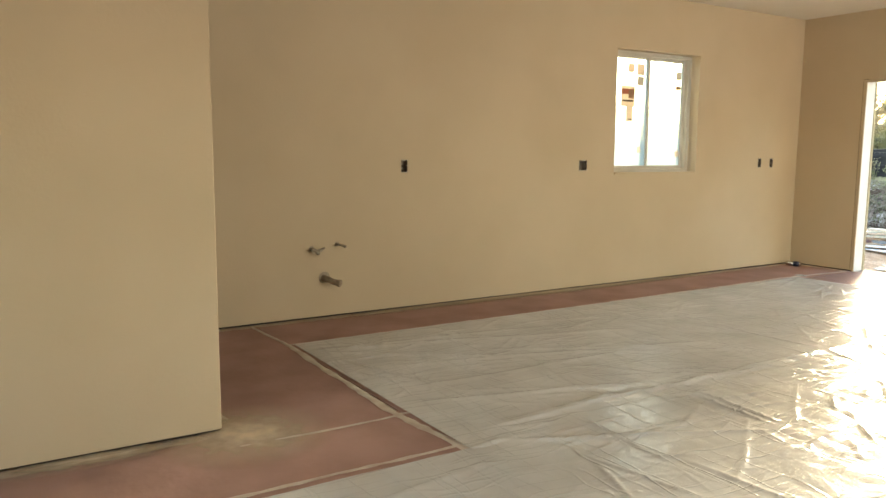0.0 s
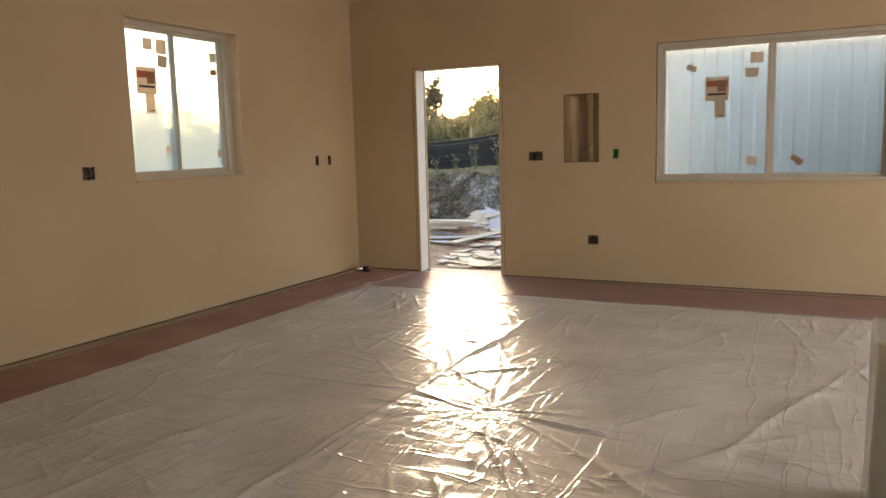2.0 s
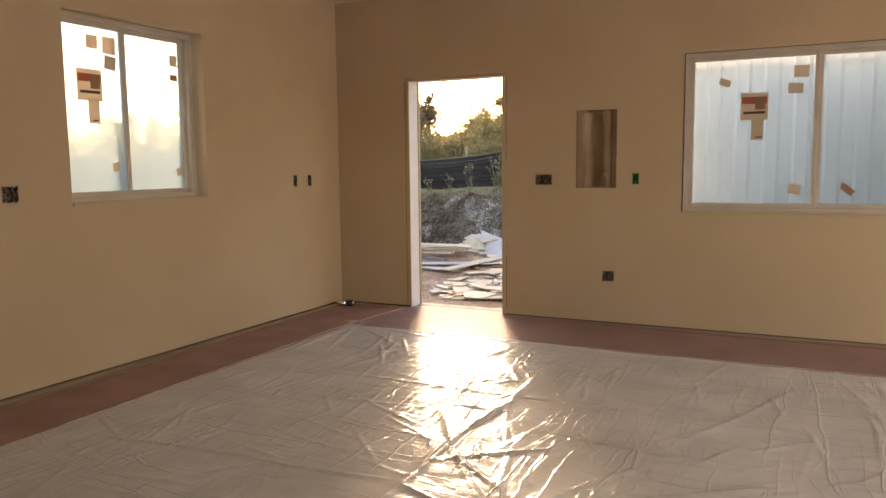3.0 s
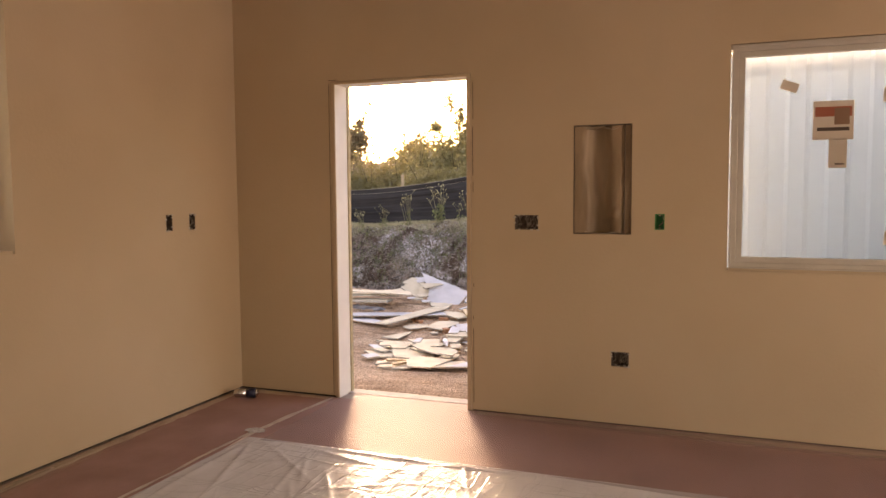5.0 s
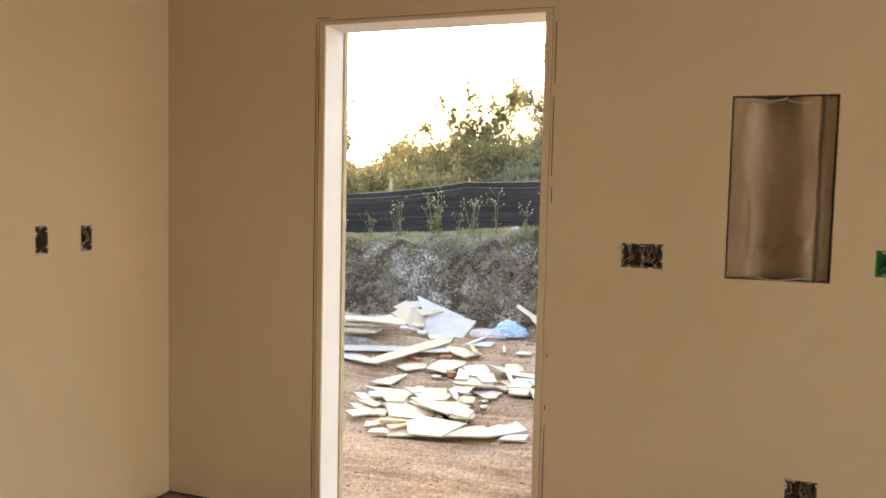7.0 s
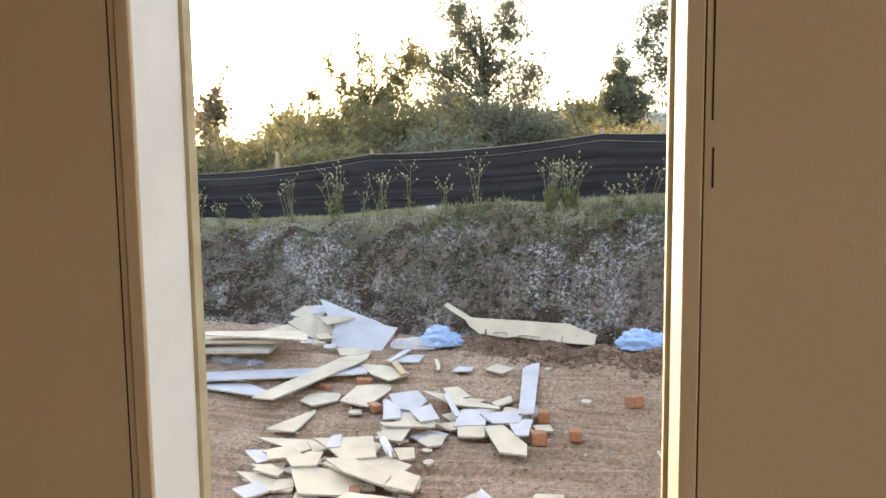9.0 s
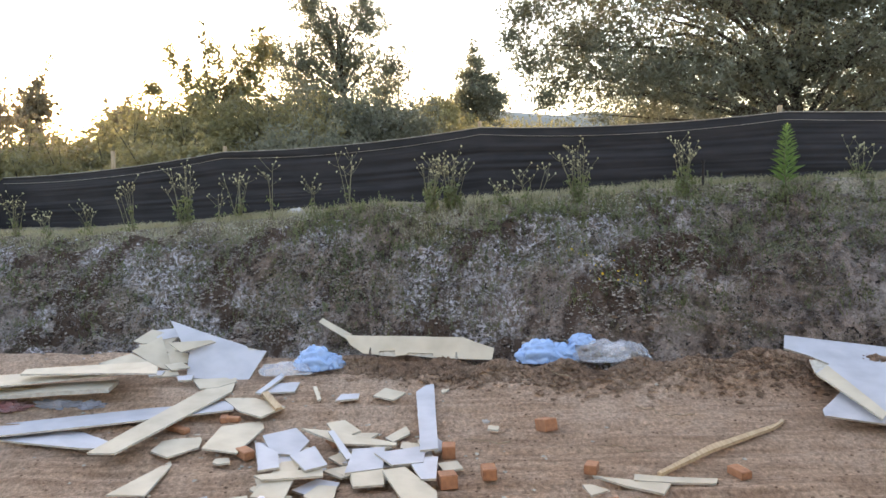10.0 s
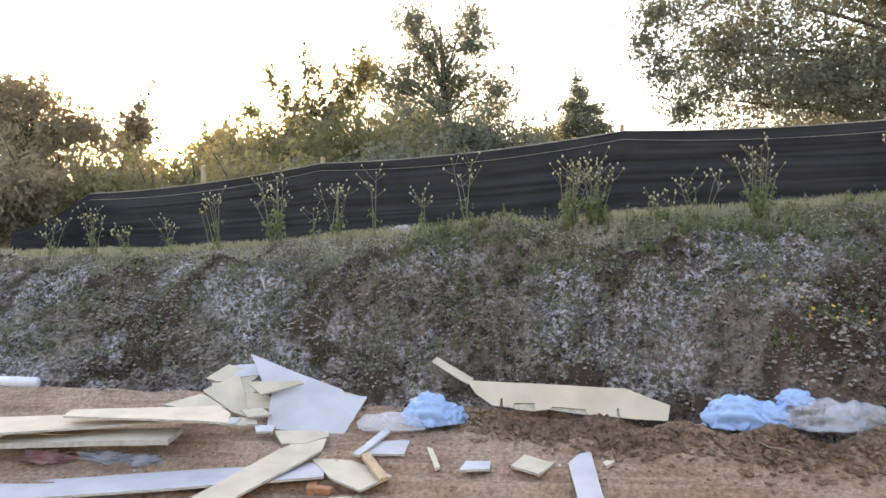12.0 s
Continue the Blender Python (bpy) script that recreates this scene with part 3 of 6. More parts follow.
speckled(BANK, (0.12, 0.115, 0.055), 2.0, 0.48, 0.58, 34.0, 0.48, 0.56, 3.0)
# pale lichen, faded below y 2.2 to stand in for shade by the oak
speckled(BANK, (0.62, 0.585, 0.60), 1.2, 0.42, 0.56, 26.0, 0.48, 0.55, 7.0, 1.3)
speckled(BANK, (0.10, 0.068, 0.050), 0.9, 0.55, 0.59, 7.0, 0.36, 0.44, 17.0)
# near-black flecks put the shade of small overhung hollows into the soil colour
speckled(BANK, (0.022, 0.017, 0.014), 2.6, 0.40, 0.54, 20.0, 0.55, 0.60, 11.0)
speckled(TURF, (0.155, 0.145, 0.075), 2.0, 0.44, 0.56, 30.0, 0.44, 0.56, 5.0)
speckled(TURF, (0.48, 0.45, 0.36), 1.6, 0.42, 0.56, 42.0, 0.52, 0.60, 9.0)

gx = steps((-400, -100, 60), (-100, -20, 16), (-20, 8, 4), (8, 9.4, 0.04), (9.4, 15.2, 0.02), (15.2, 18, 0.2), (18, 40, 2), (40, 400, 40))
gy = steps((-400, -100, 60), (-100, -20, 16), (-20, -4, 4), (-4, 0.4, 0.2), (0.4, 9.0, 0.024), (9.0, 16, 0.25), (16, 40, 4), (40, 400, 40))
GX, GY = np.meshgrid(gx, gy, indexing="ij")
GZ = ground_height(GX, GY)
nx, ny = GX.shape
ids = np.arange(nx * ny).reshape(nx, ny)
quads = np.stack([ids[:-1, :-1], ids[1:, :-1], ids[1:, 1:], ids[:-1, 1:]], -1).reshape(-1, 4)
ground = raw("ground", np.stack([GX, GY, GZ], -1).reshape(-1, 3), quads, DIRT)
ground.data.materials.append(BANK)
ground.data.materials.append(TURF)
cx = (GX[:-1, :-1] + GX[1:, 1:]).ravel() / 2
cy = (GY[:-1, :-1] + GY[1:, 1:]).ravel() / 2
toe_c = blend(cy, [0, 2.4, 3.4, 4.5, 5.5, 6.5, 12], [12.3, 12.42, 12.5, 12.9, 13.15, 13.3, 13.7])
crest_c = blend(cy, [0, 1.4, 3.8, 4.8, 6.5, 9, 14], [13.9, 14.0, 14.08, 14.5, 14.9, 15.3, 16.0])
wob = 0.10 * lumps(cx, cy, 7, 11) + 0.07 * lumps(cx, cy, 25, 12)
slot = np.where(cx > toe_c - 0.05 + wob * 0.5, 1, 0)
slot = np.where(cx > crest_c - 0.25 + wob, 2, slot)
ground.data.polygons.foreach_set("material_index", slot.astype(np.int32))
setting(ground, "rutted brown dirt yard rising to a cut earth bank", "ground")


# ---- silt fence ----
FENCE = ((13.95, -5.0), (14.5, 0.40), (15.25, 3.33), (16.1, 6.34), (17.05, 9.5), (16.2, 9.95))
FTOP, FLOW = (1.86, 1.85, 1.81, 1.64, 1.40, 0.95), (1.16, 1.12, 1.06, 0.89, 0.80, 0.72)
fence = thing("silt_fence", (15.25, 3.33, 1.0), "black fabric silt fence on wooden stakes along the bank", "fence")
fy = np.arange(-5.0, 9.96, 0.05)
fx = np.interp(fy, [p[1] for p in FENCE], [p[0] for p in FENCE])
frow = 90
verts = []
for i in range(frow + 1):
    v = i / frow
    ends = np.abs(np.interp(fy, [p[1] for p in FENCE], range(len(FENCE))) % 1 - 0.5) * 2
    sag = (1 - ends ** 2) * 0.055
    zt, zl = np.interp(fy, [p[1] for p in FENCE], FTOP), np.interp(fy, [p[1] for p in FENCE], FLOW)
    # long slack wrinkles that drift and fade along the run
    drop = 0.35 * sag + 0.03 * lumps(fy, fy * 0 + v, 1.1, 23)
    fold = 0.022 * (wrinkle(fy * 0.35, v * 9 + drop * 14, 21) - 0.5) + 0.016 * (wrinkle(fy * 0.7, v * 22 + drop * 22, 22) - 0.5) * np.clip((1 - v) * 2 + 0.3, 0, 1)
    fold = fold + 0.006 * (wrinkle(fy * 1.4, v * 45 + drop * 30, 24) - 0.5)
    verts.append(np.stack([fx - fold - 0.02, fy, zl - 0.1 + (zt - sag * v - zl + 0.1) * v], -1))
n = len(fy)
ids = np.arange((frow + 1) * n).reshape(frow + 1, n)
quads = np.stack([ids[:-1, :-1], ids[:-1, 1:], ids[1:, 1:], ids[1:, :-1]], -1).reshape(-1, 4)
local(raw("fabric", np.concatenate(verts), quads, FABRIC), fence)
bm = bmesh.new()
add_tube(bm, [Vector((x - 0.03, y, z - (0.052 if i % 8 == 4 else 0.052 * (1 - ((i % 8) / 4 - 1) ** 2)) + 0.0)) for i, (x, y, z) in enumerate((np.interp(t, range(5), [p[0] for p in FENCE[:5]]), np.interp(t, range(5), [p[1] for p in FENCE[:5]]), np.interp(t, range(5), FTOP[:5])) for t in np.linspace(0, 4, 33))], 0.005, 6)
local(part("top_cord", bm, WIRE, None, "pale cord along the top hem"), fence)
bm = bmesh.new()
add_tube(bm, [Vector((np.interp(t, range(5), [p[0] for p in FENCE[:5]]) - 0.045, np.interp(t, range(5), [p[1] for p in FENCE[:5]]), np.interp(t, range(5), FTOP[:5]) - 0.075 - 0.07 * (1 - (2 * (t % 1) - 1) ** 2))) for t in np.linspace(0, 4, 49)], 0.002, 5)
local(part("hem_seam", bm, WIRE, None, "thin pale seam below the top hem"), fence)
for (x, y), z in list(zip(FENCE, FTOP)):
    zb = float(ground_height(x, y))
    local(boxes("stake", STAKE, [(x + 0.05, x + 0.085, y - 0.02, y + 0.02, zb - 0.1, z + (0.07 if y in (0.40, 3.33, 6.34) else -0.02))], bevel=0.004), fence)


# ---- trees ----
def leaf_cloud(rng, centers, radii, count, size, long=2.2):
    """Many small pointed leaves round the given twig ends."""
    k = rng.integers(0, len(centers), count)
    d = rng.normal(size=(count, 3))
    d /= np.linalg.norm(d, axis=1)[:, None]
    c = centers[k] + d * (radii[k] * rng.uniform(0.1, 1.25, count))[:, None]
    u = rng.normal(size=(count, 3))
    u[:, 2] -= 0.4
    u /= np.linalg.norm(u, axis=1)[:, None]
    w = np.cross(u, rng.normal(size=(count, 3)))
    w /= np.linalg.norm(w, axis=1)[:, None] + 1e-9
    s = (size * rng.uniform(0.6, 1.4, count))[:, None]
    v = np.stack([c - u * s * long / 2, c + w * s / 2, c + u * s * long / 2, c - w * s / 2], 1)
    return v.reshape(-1, 3), np.arange(count * 4).reshape(-1, 4)


def tree(name, x, y, high, lobes, leaves, size, mat, label, seed, trunk=0.12, fine=0.26, shoots=0):
    """A tapered trunk and limbs that reach many twig clusters inside uneven lobes (dx, dy, z, reach, rise), with small leaves round each cluster."""
    rng = np.random.default_rng(seed)
    z0 = float(ground_height(x, y)) - 0.1
    t = thing(name, (x, y, z0), label, name)
    weight = np.array([l[3] * l[3] * l[4] for l in lobes]) ** 0.67
    weight /= weight.sum()
    n = max(60, leaves // 24)
    ends = []
    for i, (lx, ly, lz, r, h) in enumerate(lobes):
        k = max(8, int(n * weight[i]))
        d = rng.normal(size=(k, 3))
        d /= np.linalg.norm(d, axis=1)[:, None]
        q = rng.uniform(0.05, 1.15, k) ** 0.75 * (1 + 0.22 * np.sin(d[:, 0] * 7 + seed) * np.sin(d[:, 2] * 6 + d[:, 1] * 5))
        ends.append(np.stack([lx + d[:, 0] * q * r, ly + d[:, 1] * q * r, lz + d[:, 2] * q * h], -1))
    ends = np.concatenate(ends)
    ends[:, 2] = np.maximum(ends[:, 2], 0.12)
    ends = ends[rng.permutation(len(ends))]
    bm = bmesh.new()
    lean = rng.uniform(-0.04, 0.04, 2) * high
    spine = [Vector((lean[0] * k / 7 + rng.uniform(-1, 1) * 0.02 * high, lean[1] * k / 7 + rng.uniform(-1, 1) * 0.02 * high, high * 0.9 * k / 7)) for k in range(8)]
    spine[0] = Vector((0, 0, -0.1))
    add_tube(bm, spine, [trunk * (1 - 0.125 * k) for k in range(8)], 8)
    for e in ends[:min(len(ends), 110)]:
        e = Vector(e)
        k = min(6, max(1, int(e.z / (high * 0.9) * 7 * 0.75)))
        s = spine[k]
        mid = s.lerp(e, 0.5) + Vector(rng.uniform(-0.08, 0.08, 3) * high * 0.5) + Vector((0, 0, 0.03 * high))
        add_tube(bm, [s, s.lerp(mid, 0.55), mid, mid.lerp(e, 0.6), e], [trunk * 0.26, trunk * 0.17, trunk * 0.10, trunk * 0.06, trunk * 0.02], 5)
    for _ in range(shoots):
        a = Vector(ends[rng.integers(0, min(len(ends), 110))])
        b = a + Vector((rng.uniform(-0.3, 0.3), rng.uniform(-0.3, 0.3), rng.uniform(0.35, 0.75)))
        add_tube(bm, [a, a.lerp(b, 0.5), b], [0.012, 0.008, 0.003], 4)
        ends = np.concatenate([ends, [a.lerp(b, q) for q in (0.5, 0.75, 1.0)]])
    part("trunk", bm, BARK, t, smooth=True)
    rad = fine * rng.uniform(0.3, 1.5, len(ends))
    if shoots:
        rad[-3 * shoots:] *= 0.7
    v, f = leaf_cloud(rng, ends, rad, leaves, size)
    raw("crown", v, f, mat, t, smooth=False)
    return t


def spread_tree(name, x, y, lobes, *rest):
    """A tree whose lobes are given by their places in the yard (y, z, reach, rise), set at uneven depths."""
    z0 = float(ground_height(x, y)) - 0.1
    rng = np.random.default_rng(int(x * 10 + y * 10))
    high = max(l[1] + 0.5 * l[3] for l in lobes) - z0
    return tree(name, x, y, high, [(rng.uniform(-0.5, 0.5) * l[2], l[0] - y, l[1] - z0, l[2] * 1.28, l[3] * 1.28) for l in lobes], *rest)


LEAF_DARK = leaf_material("dark_leaves", (0.11, 0.115, 0.08), (0.135, 0.135, 0.095), (0.28, 0.26, 0.16))
LEAF_OLIVE = leaf_material("olive_leaves", (0.115, 0.115, 0.06), (0.15, 0.145, 0.075), (0.42, 0.34, 0.13))
# leaves towards the sun: its hazy golden glow is put into their colour
LEAF_SUNGLOW = leaf_material("backlit_leaves", (0.15, 0.13, 0.085), (0.19, 0.16, 0.10), (0.52, 0.40, 0.22))
spread_tree("tree", 25.2, 6.0, [(6.67, 5.37, 0.46, 0.62), (6.36, 4.6, 0.55, 0.5), (5.37, 5.37, 0.34, 0.45), (5.4, 4.75, 0.45, 0.5), (5.79, 3.95, 0.66, 0.55), (6.95, 3.87, 0.66, 0.45), (6.57, 3.09, 0.85, 0.55), (4.77, 3.79, 0.46, 0.40), (5.09, 3.3, 0.46, 0.35), (5.55, 2.5, 1.1, 0.6), (7.6, 2.6, 0.9, 0.6), (7.59, 4.2, 0.42, 0.36), (6.2, 1.6, 1.9, 0.8)], 120000, 0.027, LEAF_DARK, "tall dark evergreen tree with two rounded tops", 1, 0.15, 0.17, 40)
spread_tree("tree", 23.2, 8.6, [(9.32, 3.8, 0.11, 0.42), (9.03, 3.4, 0.15, 0.42), (8.58, 3.9, 0.11, 0.38), (8.3, 3.75, 0.11, 0.40), (9.7, 3.2, 0.22, 0.22), (8.75, 2.9, 0.42, 0.5), (8.15, 2.95, 0.38, 0.55), (7.67, 3.45, 0.30, 0.5), (7.42, 3.95, 0.20, 0.4), (9.24, 2.4, 0.66, 0.42), (8.05, 2.3, 0.8, 0.45), (8.5, 1.6, 1.3, 0.6)], 62000, 0.030, LEAF_OLIVE, "feathery young tree with upright wispy shoots", 2, 0.07, 0.13, 44)
spread_tree("tree", 24.2, 12.75, [(12.66, 3.55, 0.10, 0.28), (12.78, 3.22, 0.26, 0.22), (12.55, 2.9, 0.30, 0.30), (12.94, 2.66, 0.36, 0.34), (12.75, 2.0, 0.6, 0.5)], 9000, 0.042, LEAF_SUNGLOW, "thin upright tree with sparse leaves against the light", 3, 0.05, 0.12, 14)
spread_tree("tree", 20.2, 12.6, [(12.92, 3.2, 0.46, 0.28), (12.35, 3.12, 0.42, 0.25), (13.31, 2.98, 0.40, 0.34), (11.85, 2.62, 0.42, 0.28), (12.69, 2.5, 1.05, 0.5), (11.43, 2.55, 0.24, 0.26), (12.6, 1.6, 1.5, 0.7)], 62000, 0.028, LEAF_SUNGLOW, "broad bushy tree with gold-lit leaves", 4, 0.08, 0.17, 26)
spread_tree("tree", 24.2, 10.7, [(10.74, 2.7, 0.34, 0.26), (10.42, 2.45, 0.36, 0.28), (11.14, 2.45, 0.30, 0.22), (10.7, 1.8, 0.8, 0.5)], 14000, 0.040, LEAF_SUNGLOW, "low bushy tree with gold-lit leaves", 5, 0.06, 0.14, 20)
spread_tree("tree", 42.0, 2.0, [(2.1, 6.6, 0.16, 0.40), (2.02, 6.05, 0.40, 0.24), (2.34, 5.55, 0.46, 0.26), (1.54, 5.35, 0.50, 0.24), (1.98, 4.9, 0.75, 0.28), (2.5, 4.35, 0.66, 0.30), (1.37, 4.3, 0.76, 0.34), (2.0, 3.4, 1.1, 0.6)], 26000, 0.055, LEAF_DARK, "distant slender tree with a dark crown", 6, 0.14, 0.24, 20)
spread_tree("bush", 40.0, 3.75, [(4.06, 4.1, 0.46, 0.26), (3.48, 3.85, 0.55, 0.25), (3.9, 3.2, 1.2, 0.6)], 12000, 0.055, LEAF_OLIVE, "olive green bush with small leaves", 8, 0.06, 0.24, 8)
tree("oak_tree", 19.1, -1.8, 6.2, [(0, 1.8, 3.2, 1.7, 1.2), (0.2, 3.3, 2.2, 1.0, 0.9), (0, 2.2, 1.7, 1.5, 0.8), (-0.3, -0.5, 3.0, 2.0, 1.4), (0, 0.6, 4.6, 2.4, 1.2), (0, -2.6, 3.6, 2.4, 1.7), (0.4, 0.4, 1.7, 2.4, 1.0), (0.4, -2.5, 1.8, 2.4, 1.0), (0.2, 3.2, 3.6, 1.1, 0.9), (0, 4.25, 2.72, 0.42, 0.26), (0, 4.35, 2.3, 0.30, 0.2), (0, 4.15, 1.92, 0.36, 0.26), (0, 3.9, 1.42, 0.35, 0.26), (0, 4.0, 3.2, 0.5, 0.3)], 270000, 0.027, LEAF_DARK, "large spreading oak with a dense dark crown", 7, 0.24, 0.21)
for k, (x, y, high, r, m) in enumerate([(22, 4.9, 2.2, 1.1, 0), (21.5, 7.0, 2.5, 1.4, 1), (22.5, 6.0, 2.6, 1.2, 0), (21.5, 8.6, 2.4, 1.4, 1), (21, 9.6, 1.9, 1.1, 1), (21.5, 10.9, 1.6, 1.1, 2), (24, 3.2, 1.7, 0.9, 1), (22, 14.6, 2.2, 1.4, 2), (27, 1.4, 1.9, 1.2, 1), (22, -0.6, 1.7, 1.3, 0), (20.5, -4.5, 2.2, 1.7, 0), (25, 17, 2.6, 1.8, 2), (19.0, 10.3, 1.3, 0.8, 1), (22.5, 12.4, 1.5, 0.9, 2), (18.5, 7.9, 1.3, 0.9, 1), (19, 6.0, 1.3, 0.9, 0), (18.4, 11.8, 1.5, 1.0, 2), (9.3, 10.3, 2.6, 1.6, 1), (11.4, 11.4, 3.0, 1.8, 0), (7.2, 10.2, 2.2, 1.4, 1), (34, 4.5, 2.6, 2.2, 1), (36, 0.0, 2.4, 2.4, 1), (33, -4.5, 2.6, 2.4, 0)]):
    tree("bush", x, y, high, [(0, 0.3 * r, high * 0.65, r * 0.6, high * 0.3), (0, -0.5 * r, high * 0.6, r * 0.6, high * 0.3), (0, 0, high * 0.4, r, high * 0.4)], 18000, 0.032, (LEAF_DARK, LEAF_OLIVE, LEAF_SUNGLOW)[m], ("dense dark green bush with small leaves", "olive green bush with small leaves", "loose bush with gold-lit leaves")[m], 30 + k, 0.04, 0.19, 10)

HILL = material("hazy_hill", (0.20, 0.21, 0.19), 0.95, (0.15, 0.16, 0.14), 0.06, 6.0)
hy = np.linspace(-160, 160, 90)
hv = []
for j in range(7):
    d = j / 6
    hv.append(np.stack([190 + 60 * d + 0 * hy, hy, -2 + (17 + 5.5 * np.sin(hy * 0.021 + 1.3) + 1.2 * lumps(hy, hy * 0, 0.3, 9)) * np.sin(d * math.pi / 2)], -1))
n = len(hy)
ids = np.arange(7 * n).reshape(7, n)
hill = raw("backdrop", np.concatenate(hv), np.stack([ids[:-1, :-1], ids[:-1, 1:], ids[1:, 1:], ids[1:, :-1]], -1).reshape(-1, 4), HILL)
setting(hill, "low wooded hill in the hazy distance", "hill")

# ---- container beside the house: only its side, as a thin translucent corrugated sheet ----
# translucent so that light from behind brightens the container's shaded side
SHEET = leaf_material("container_side_sheet", (0.62, 0.74, 0.86), (0.54, 0.66, 0.78), (0.16, 0.21, 0.27))
screen = thing("container_side", (8.02, -1.4, -0.30), "pale blue corrugated container side built as a translucent sheet", "screen")
pitch, prof, zz = 0.22, [(0.0, 0.0), (0.085, 0.0), (0.11, 0.016), (0.195, 0.016)], [-0.28, 2.16]
ys, xs = [], []
k = 0
while k * pitch < 6.4:
    for dy, dx in prof:
        ys.append(2.08 - k * pitch - dy)
        xs.append(8.0 + dx)
    k += 1
cv = [(x, y, z) for z in zz for x, y in zip(xs, ys)]
n = len(xs)
local(raw("corrugated_sheet", cv, [(i, i + 1, n + i + 1, n + i) for i in range(n - 1)], SHEET, smooth=False), screen)
# rail and posts are added to carry the sheet; the container has none
local(boxes("top_rail", WOOD, [(8.05, 8.09, -4.3, 2.08, 2.06, 2.14)], bevel=0.004), screen)
for y in (2.02, -0.8, -3.2):
    local(boxes("post", STAKE, [(8.055, 8.13, y - 0.04, y + 0.04, -0.34, 2.10)], bevel=0.004), screen)


# ---- plastic film on the floor ----
def film_material(name, tint, cover, rough, bump, stretch):
    """Clear-milky polythene: partly see-through, glossy, finely crinkled."""
    m = material(name, tint, rough, [c * 0.85 for c in tint], 2.5, 6.0, 0.35, 0.65, bump=bump, bump_scale=16.0, spec=0.6, stretch=stretch)
    nt = m.node_tree
    b = nt.nodes["Principled BSDF"]
    clear = nt.nodes.new("ShaderNodeBsdfTransparent")
    mx = nt.nodes.new("ShaderNodeMixShader")
    mx.inputs[0].default_value = cover
    nt.links.new(clear.outputs[0], mx.inputs[1])
    nt.links.new(b.outputs[0], mx.inputs[2])
    nt.links.new(mx.outputs[0], nt.nodes["Material Output"].inputs["Surface"])
    return m


def crinkled(m, scale, strength):
    """Adds sharp crumple lines over the soft relief of a film."""
    nt = m.node_tree
    b = nt.nodes["Principled BSDF"]
    soft = b.inputs["Normal"].links[0].from_socket
    co = nt.nodes.new("ShaderNodeTexCoord")
    warp = nt.nodes.new("ShaderNodeTexNoise")
    warp.inputs["Scale"].default_value = 2.0
    nt.links.new(co.outputs["Object"], warp.inputs["Vector"])
    add = nt.nodes.new("ShaderNodeMixRGB")
    add.blend_type = "ADD"
    add.inputs[0].default_value = 0.14
    nt.links.new(co.outputs["Object"], add.inputs[1])
    nt.links.new(warp.outputs["Color"], add.inputs[2])
    for k in (1.0, 2.6):
        ridge = nt.nodes.new("ShaderNodeTexNoise")
        ridge.noise_type = "RIDGED_MULTIFRACTAL"
        ridge.normalize = True
        ridge.inputs["Scale"].default_value, ridge.inputs["Detail"].default_value, ridge.inputs["Distortion"].default_value = scale * k, 2.0, 0.6
        nt.links.new(add.outputs[0], ridge.inputs["Vector"])
        rng_ = nt.nodes.new("ShaderNodeMapRange")
        rng_.inputs["From Min"].default_value, rng_.inputs["From Max"].default_value = 0.45, 1.0
        nt.links.new(ridge.outputs["Fac"], rng_.inputs["Value"])
        patch = nt.nodes.new("ShaderNodeTexNoise")
        patch.inputs["Scale"].default_value = 1.1 * k
        nt.links.new(co.outputs["Object"], patch.inputs["Vector"])
        amount = nt.nodes.new("ShaderNodeMapRange")
        amount.inputs["From Min"].default_value, amount.inputs["From Max"].default_value = 0.34, 0.62
        amount.inputs["To Max"].default_value = strength / k
        nt.links.new(patch.outputs["Fac"], amount.inputs["Value"])
        bp = nt.nodes.new("ShaderNodeBump")
        bp.inputs["Distance"].default_value = 0.02
        nt.links.new(amount.outputs[0], bp.inputs["Strength"])
        nt.links.new(rng_.outputs[0], bp.inputs["Height"])
        nt.links.new(soft, bp.inputs["Normal"])
        soft = bp.outputs[0]
    for size, squash, turn, depth in ((2.4, (1, 0.07, 1), 0.7, 0.0030), (4.2, (0.05, 1, 1), 0.35, 0.0026), (7.0, (1, 0.06, 1), 1.1, 0.002), (12.0, (0.08, 1, 1), -0.2, 0.0016)):
        # straight pulled wrinkles between flat facets
        mp = nt.nodes.new("ShaderNodeMapping")
        mp.inputs["Scale"].default_value, mp.inputs["Rotation"].default_value = squash, (0, 0, turn)
        nt.links.new(add.outputs[0], mp.inputs["Vector"])
        cell = nt.nodes.new("ShaderNodeTexVoronoi")
        cell.feature = "DISTANCE_TO_EDGE"
        cell.inputs["Scale"].default_value = size
        nt.links.new(mp.outputs[0], cell.inputs["Vector"])
        line = nt.nodes.new("ShaderNodeMapRange")
        line.inputs["From Max"].default_value, line.inputs["To Min"].default_value, line.inputs["To Max"].default_value = 0.0055 * size, 1.0, 0.0
        nt.links.new(cell.outputs["Distance"], line.inputs["Value"])
        some = nt.nodes.new("ShaderNodeTexNoise")
        some.inputs["Scale"].default_value = 1.6 + turn
        nt.links.new(co.outputs["Object"], some.inputs["Vector"])
        part_ = nt.nodes.new("ShaderNodeMapRange")
        part_.inputs["From Min"].default_value, part_.inputs["From Max"].default_value = 0.36, 0.55
        nt.links.new(some.outputs["Fac"], part_.inputs["Value"])
        bp = nt.nodes.new("ShaderNodeBump")
        bp.inputs["Distance"].default_value = depth
        nt.links.new(part_.outputs[0], bp.inputs["Strength"])
